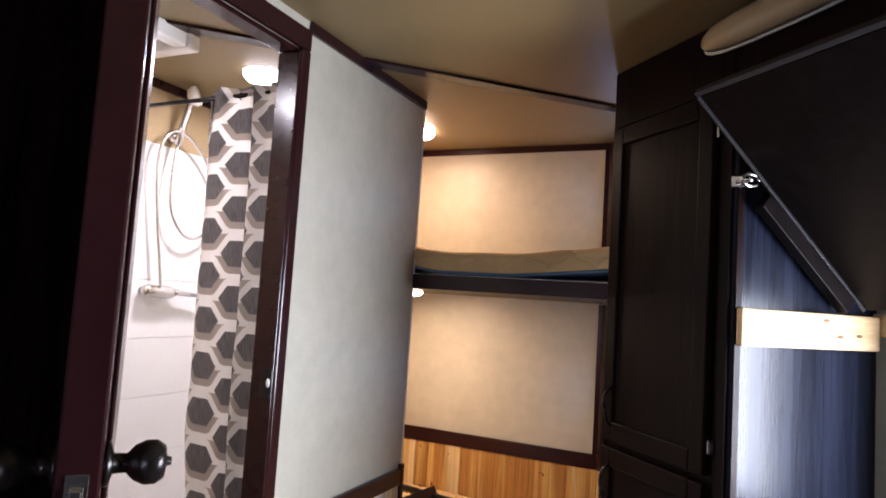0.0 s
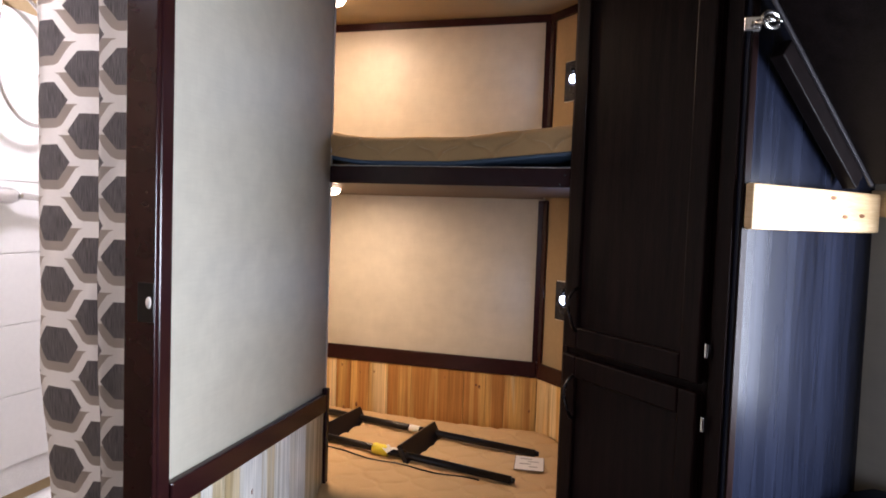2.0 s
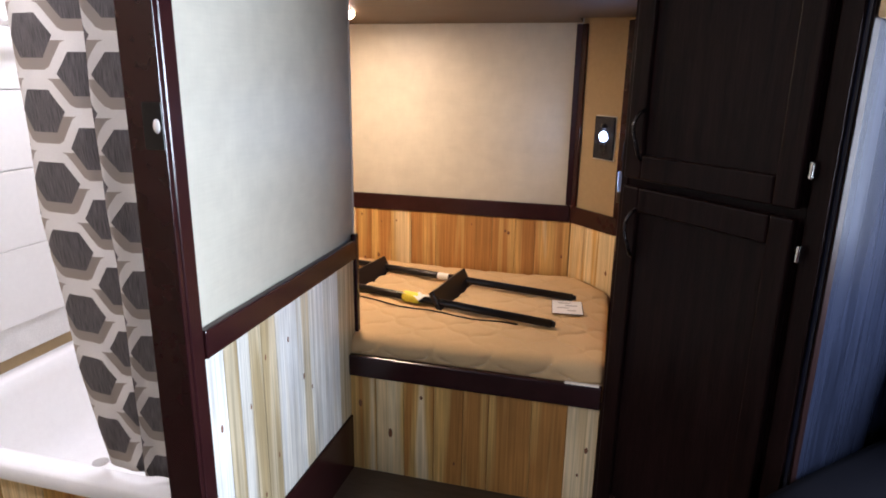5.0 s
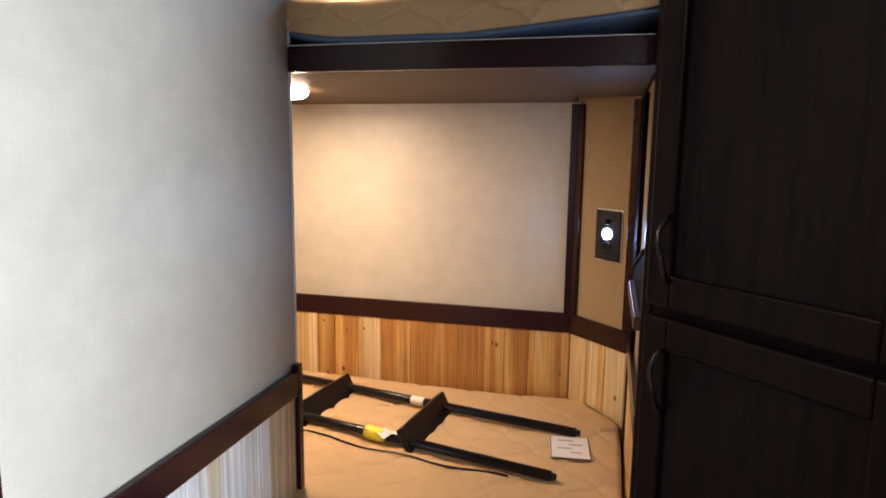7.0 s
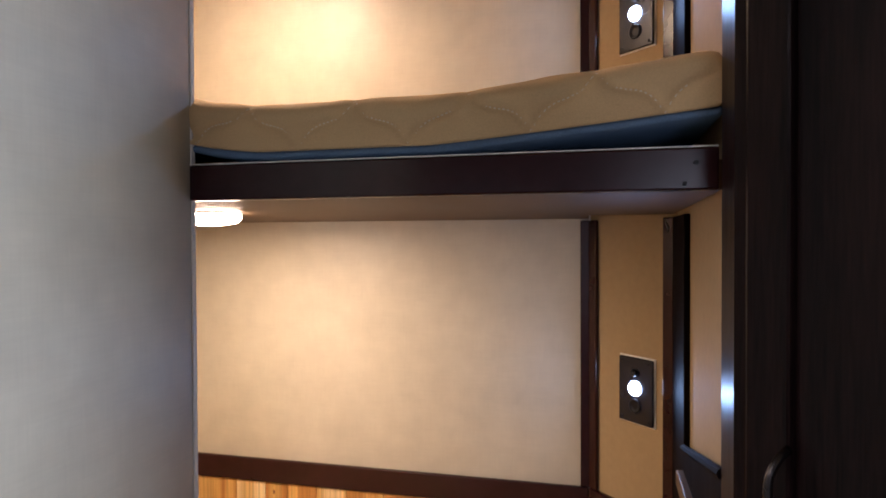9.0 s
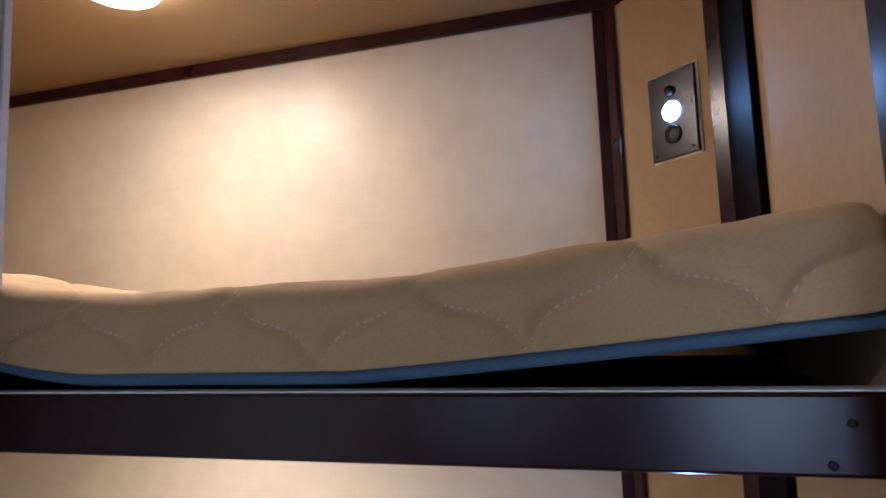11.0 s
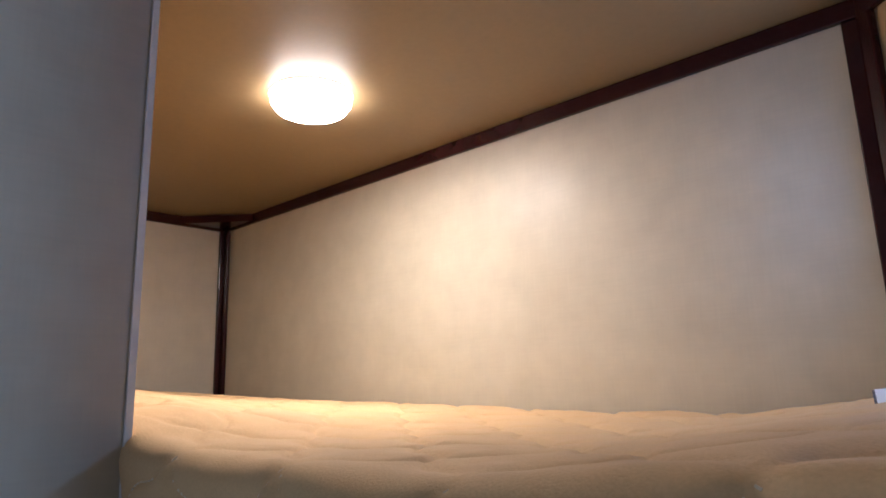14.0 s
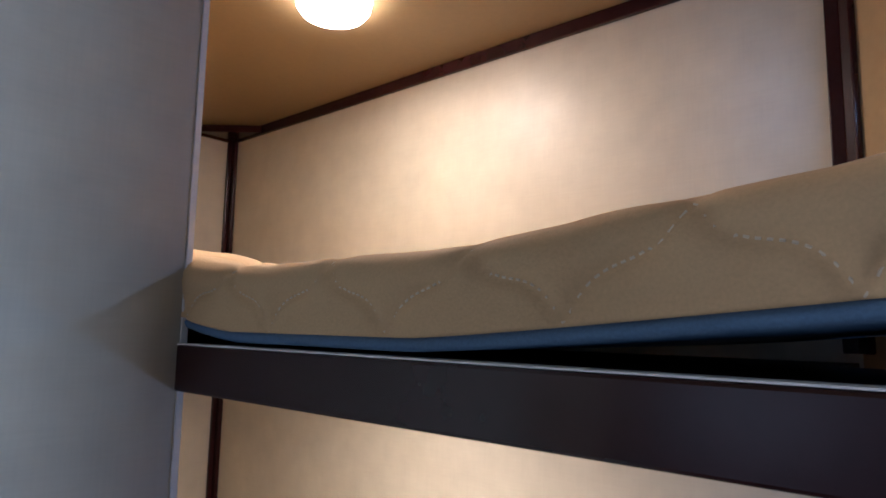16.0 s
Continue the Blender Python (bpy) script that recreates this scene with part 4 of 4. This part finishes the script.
tub = thing("bathtub", (-1.02, -1.13, 0), "white moulded bathtub with a wide rim", "bathtub")
X0, X1, Y0, Y1, ZR = -1.423, -0.602, -1.505, -0.790, 0.368
bm = bmesh.new()
loops = []
for ins, z, rad in ((0.0, ZR - 0.035, 0.01), (0.0, ZR - 0.006, 0.012), (0.006, ZR, 0.02), (0.050, ZR, 0.07), (0.058, ZR - 0.006, 0.08), (0.070, ZR - 0.04, 0.09), (0.105, ZR - 0.20, 0.11), (0.150, ZR - 0.245, 0.13)):
    ring = []
    cx0, cx1, cy0, cy1 = X0 + ins, X1 - ins, Y0 + ins, Y1 - ins
    for cx, cy, a0 in ((cx1 - rad, cy1 - rad, 0), (cx0 + rad, cy1 - rad, 90), (cx0 + rad, cy0 + rad, 180), (cx1 - rad, cy0 + rad, 270)):
        for k in range(7):
            a = radians(a0 + 15 * k)
            ring.append(bm.verts.new((cx + rad * math.cos(a), cy + rad * math.sin(a), z)))
    loops.append(ring)
for a, b in zip(loops, loops[1:]):
    for k in range(len(a)):
        bm.faces.new((a[k], a[(k + 1) % len(a)], b[(k + 1) % len(a)], b[k]))
bm.faces.new(loops[-1])
wpart("shell", bm, WHITE, tub, "", True)
for k in range(7):
    xa = X0 + (X1 - X0) * k / 7
    wpart("apron_plank", bx(xa + 0.0007, xa + (X1 - X0) / 7 - 0.0007, Y0 + 0.012, Y0 + 0.026, 0.0, ZR - 0.034, 0.002), PINE if k % 3 else SAPW, tub, "golden pine apron plank")
wpart("drain", lathe([(0.022, ZR - 0.2445), (0.022, ZR - 0.243), (0.010, ZR - 0.242)], 20, Matrix.Translation((-1.15, -1.15, 0))), CHROME, tub)

# curtain rod, curtain
rod = tagged(link("curtain_rod", tube([(-1.424, -1.462, 1.886), (-0.602, -1.462, 1.894)], 0.007, 12), BLACK, None, "", True), "thin black shower curtain rod", "curtain rod")
cu = thing("shower_curtain", (-0.75, -1.47, 1.87), "shower curtain with grey hexagons, drawn to one side", "shower curtain")
bm = bmesh.new()
uvl = bm.loops.layers.uv.new("UVMap")
W = 0.105
PLEAT = [(-0.6, -0.606, -1.462), (0.0, -0.666, -1.474), (0.42, -0.706, -1.479), (0.75, -0.694, -1.452), (1.2, -0.690, -1.418), (1.6, -0.704, -1.440),
         (1.8, -0.724, -1.458), (2.1, -0.755, -1.468), (2.6, -0.806, -1.474), (3.0, -0.848, -1.471), (3.45, -0.886, -1.461), (3.7, -0.897, -1.446), (4.2, -0.886, -1.420)]
SHIFT = ((1.95, -0.026), (1.60, -0.012), (1.35, 0.005), (1.00, 0.032), (0.85, 0.045), (0.60, 0.062), (0.38, 0.094))
HEM = ((1.95, -0.004), (1.60, 0.014), (1.30, 0.008), (0.92, 0.007), (0.60, 0.048), (0.42, 0.090), (0.38, 0.098))


def swing(table, z):
    """How far the curtain's middle or its free hem is drawn towards the jamb at a height."""
    for (z0, d0), (z1, d1) in zip(table, table[1:]):
        if z >= z1:
            return d0 + (d1 - d0) * (z0 - z) / (z0 - z1)
    return table[-1][1]


line = smooth_line(PLEAT, 10)
NV = 72
grid = []
for j in range(NV + 1):
    z = 1.914 - j / NV * 1.519
    top = max(0.0, (z - 1.52) / 0.39) ** 1.6
    row = []
    for uu, x, y in line:
        k, hem = min(1.0, max(0.0, uu) / 3.0), min(1.0, max(0.0, uu - 3.0) / 0.7)
        x1 = x + swing(SHIFT, z) * k * (1 - hem) + swing(HEM, z) * hem + 0.006 * top * math.sin(uu * 7.3)
        y1 = y + 0.014 * top * math.sin(uu * 6.1 + 0.6) + 0.007 * noise.noise((uu * 1.1, z * 3.1, 3.0)) + 0.004 * noise.noise((uu * 2.6, z * 7.0, 8.0))
        row.append((bm.verts.new((x1, y1, z)), 3 * W + (uu - 3) * 0.097, z - 0.022))
    grid.append(row)
for r0, r1 in zip(grid, grid[1:]):
    for i in range(len(line) - 1):
        f = bm.faces.new((r0[i][0], r0[i + 1][0], r1[i + 1][0], r1[i][0]))
        for lp, q in zip(f.loops, (r0[i], r0[i + 1], r1[i + 1], r1[i])):
            lp[uvl].uv = (q[1], q[2])
cloth = wpart("cloth", bm, CURTAIN, cu, "", True)
md = cloth.modifiers.new("thick", "SOLIDIFY")
md.thickness = 0.0012
for k in range(7):
    x = -0.618 - 0.040 * k
    pts = [(x, -1.462 + 0.0095 * math.cos(a), 1.890 + 0.011 * math.sin(a)) for a in [2 * math.pi * i / 14 for i in range(15)]]
    wpart("ring", tube(pts, 0.0018, 6), BLACK, cu, "", True)

# shower set on the outer wall
WX = -1.415
sh = thing("shower_set", (WX, -1.06, 1.28), "brushed nickel shower valve with hose and hand shower", "shower")
wpart("valve_body", tube([(WX + 0.035, -1.140, 1.288), (WX + 0.035, -1.120, 1.288), (WX + 0.035, -1.02, 1.283), (WX + 0.035, -1.00, 1.283)], [0.016, 0.024, 0.024, 0.016], 18), CHROME, sh, "", True)
for yy in (-1.115, -1.025):
    wpart("inlet", tube([(WX - 0.001, yy, 1.286), (WX + 0.03, yy, 1.286)], 0.014, 14), CHROME, sh, "", True)
wpart("lever", tube([(WX + 0.035, -1.0, 1.283), (WX + 0.04, -0.985, 1.284), (WX + 0.045, -0.88, 1.276)], [0.015, 0.010, 0.007], 12), CHROME, sh, "", True)
wpart("bracket", tube([(WX - 0.001, -1.055, 1.86), (WX + 0.045, -1.055, 1.875)], [0.018, 0.014], 14), CHROME, sh, "", True)
wpart("hand_shower", tube([(WX + 0.050, -1.060, 1.835), (WX + 0.055, -1.050, 1.90), (WX + 0.065, -1.036, 1.985), (WX + 0.075, -1.034, 2.025)], [0.012, 0.014, 0.013, 0.016], 16), CHROME, sh, "", True)
wpart("spray_head", lathe([(0.014, -0.022), (0.030, -0.014), (0.039, 0.002), (0.037, 0.016), (0.002, 0.020)], 26, Matrix.Translation((WX + 0.085, -1.036, 2.026)) @ Matrix.Rotation(radians(70), 4, "Y") @ Matrix.Rotation(radians(-25), 4, "X")), WHITE, sh, "white spray face", True)
ctrl = [(-1.060, 1.835), (-1.080, 1.70), (-1.065, 1.58), (-1.00, 1.505), (-0.92, 1.50), (-0.86, 1.56), (-0.85, 1.68), (-0.91, 1.80), (-1.00, 1.865), (-1.075, 1.885), (-1.125, 1.84), (-1.140, 1.74), (-1.118, 1.58), (-1.095, 1.45), (-1.083, 1.36), (-1.080, 1.300)]
pts = [(WX + 0.050 + 0.008 * math.sin(i * 0.11), p[0], p[1]) for i, p in enumerate(smooth_line(ctrl))]
wpart("hose", tube(pts, 0.0065, 10), CHROME, sh, "flexible metal hose", True)

for child in sh.children:
    child.matrix_parent_inverse = Matrix.Translation((0, -0.088, 0.014)) @ child.matrix_parent_inverse

vent = thing("ceiling_vent", (-1.06, -1.58, CEIL), "white ceiling roof vent with a dark opening", "vent")
bm = bx(-1.24, -0.95, -1.85, -1.80, CEIL - 0.050, CEIL - 0.0005, 0.008)
box(bm, -1.24, -0.95, -1.52, -1.47, CEIL - 0.050, CEIL - 0.0005, 0.008)
box(bm, -1.24, -1.19, -1.799, -1.521, CEIL - 0.050, CEIL - 0.0005, 0.008)
box(bm, -1.00, -0.95, -1.799, -1.521, CEIL - 0.050, CEIL - 0.0005, 0.008)
wpart("frame", bm, WHITE, vent)
wpart("lid", bx(-1.189, -1.001, -1.799, -1.521, CEIL - 0.012, CEIL - 0.0005), BLUE, vent, "smoky translucent lid")
wpart("crank", tube([(-1.09, -1.60, CEIL - 0.012), (-1.09, -1.60, CEIL - 0.045)], [0.02, 0.012], 14), BLACK, vent, "black crank knob", True)
trim(bx(-1.424, -1.413, -2.5, -0.795, CEIL - 0.036, CEIL - 0.001, 0.002), "dark strip under the bathroom ceiling")
trim(bx(-1.412, -0.602, -0.800, -0.789, CEIL - 0.036, CEIL - 0.001, 0.002), "dark strip over the shower end")

# ---- pieces of walls, last ----
# shower tiles
for nm, base, n0, axis in (("tile_surround", (-1.449, -1.444), 0, "x"), ("tile_surround", (-0.7945, -0.7905), 0, "y")):
    if axis == "x":
        sur = setting(nm, bx(-1.424, -1.419, -1.55, -0.794, 0.400, 1.845), GROUT, "white shower surround of wide plank tiles", "shower wall")
        me = bpy.data.meshes.new("tile")
        tb = bx(0, 0.004, 0.0015, 0.7530, 0.0015, 0.2125, 0.0012)
    else:
        sur = setting(nm, bx(-1.418, -0.604, -0.7915, -0.7875, 0.400, 1.845), GROUT, "white shower surround of wide plank tiles", "shower wall")
        me = bpy.data.meshes.new("tile")
        tb = bx(0.0015, 0.8060, -0.004, 0, 0.0015, 0.2125, 0.0012)
    tb.to_mesh(me)
    tb.free()
    me.materials.append(TILE)
    for r in range(6):
        t = new("tile", me)
        t.location = (-1.4188, -1.549, 0.485 + 0.2140 * r) if axis == "x" else (-1.413, -0.7918, 0.485 + 0.2140 * r)
        t.parent = sur

# pine planks
rnd = random.Random(4)


def planks(name, p0, p1, z0, z1, off, label, cuts, woods, a=0.0, b=0.0):
    """Boards side by side along a run of wall, cut at given places, each of its own wood."""
    m, length = runm(p0, p1)
    back = setting(name, run(p0, p1, z0, z1, 0.0002, off, a=a, b=b), woods[0], label, "wainscot")
    ends = [a] + [c for c in cuts if a < c < length - b] + [length - b]
    for k, (x, x1) in enumerate(zip(ends, ends[1:])):
        w, wood = x1 - x, woods[k % len(woods)]
        bm = box(bmesh.new(), -w / 2 + 0.0007, w / 2 - 0.0007, 0, 0.006, 0, z1 - z0, 0.0016)
        pl = link("plank", bm, wood)
        pl.matrix_world = m @ Matrix.Translation((x + w / 2, off + rnd.uniform(0, 0.0008), z0))
        pl.parent = back
        for _ in range(rnd.choice((0, 1, 1, 2))):
            kx, kz = rnd.uniform(-w * 0.3, w * 0.3), rnd.uniform(0.08, 0.92) * (z1 - z0)
            rr = rnd.uniform(0.003, 0.0085)
            kb = lathe([(rr, 0), (rr * 0.9, 0.0004), (rr * 0.3, 0.0005)], 14, Matrix.Translation((kx, 0.006, kz)) @ Matrix.Rotation(radians(-90), 4, "X") @ Matrix.Diagonal((0.8, rnd.uniform(1.0, 2.3), 1, 1)))
            kn = link("knot", kb, KNOT)
            kn.parent = pl
    return back


P, S, W, T = PINE, SAPW, WHITEP, PALE
planks("wainscot_back", BACK0, BACK1, 0.335, 0.647, 0.003, "golden knotty pine planks behind the berth",
       [0.13, 0.24, 0.36, 0.45, 0.57, 0.68, 0.80, 0.889, 0.956, 1.043, 1.129, 1.234, 1.464, 1.555, 1.632], [P, P, S, P, P, S, P, S, P, P, S, P, P, P, P, P])
planks("wainscot_corner", CH0, CH1, 0.335, 0.647, 0.003, "golden knotty pine planks on the angled corner", [0.085, 0.165], [S, P, S], a=0.012, b=0.006)
planks("wainscot_side", SD0, SD1, 0.335, 0.647, 0.003, "golden knotty pine planks on the side wall", [0.10, 0.19, 0.27, 0.36, 0.48, 0.56], [P, P, S, P, P, S, P], a=0.012, b=0.04)
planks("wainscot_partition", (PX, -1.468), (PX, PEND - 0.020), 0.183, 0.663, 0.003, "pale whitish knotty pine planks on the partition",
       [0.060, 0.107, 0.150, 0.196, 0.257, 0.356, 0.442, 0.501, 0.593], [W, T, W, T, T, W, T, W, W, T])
planks("wainscot_berth", (PX + 0.0005, -0.794), (0.184, -0.794), 0.0, 0.315, 0.003, "golden knotty pine planks under the berth rail",
       [0.088, 0.175, 0.267, 0.354, 0.429, 0.551, 0.648], [P, S, P, P, P, P, P, S])
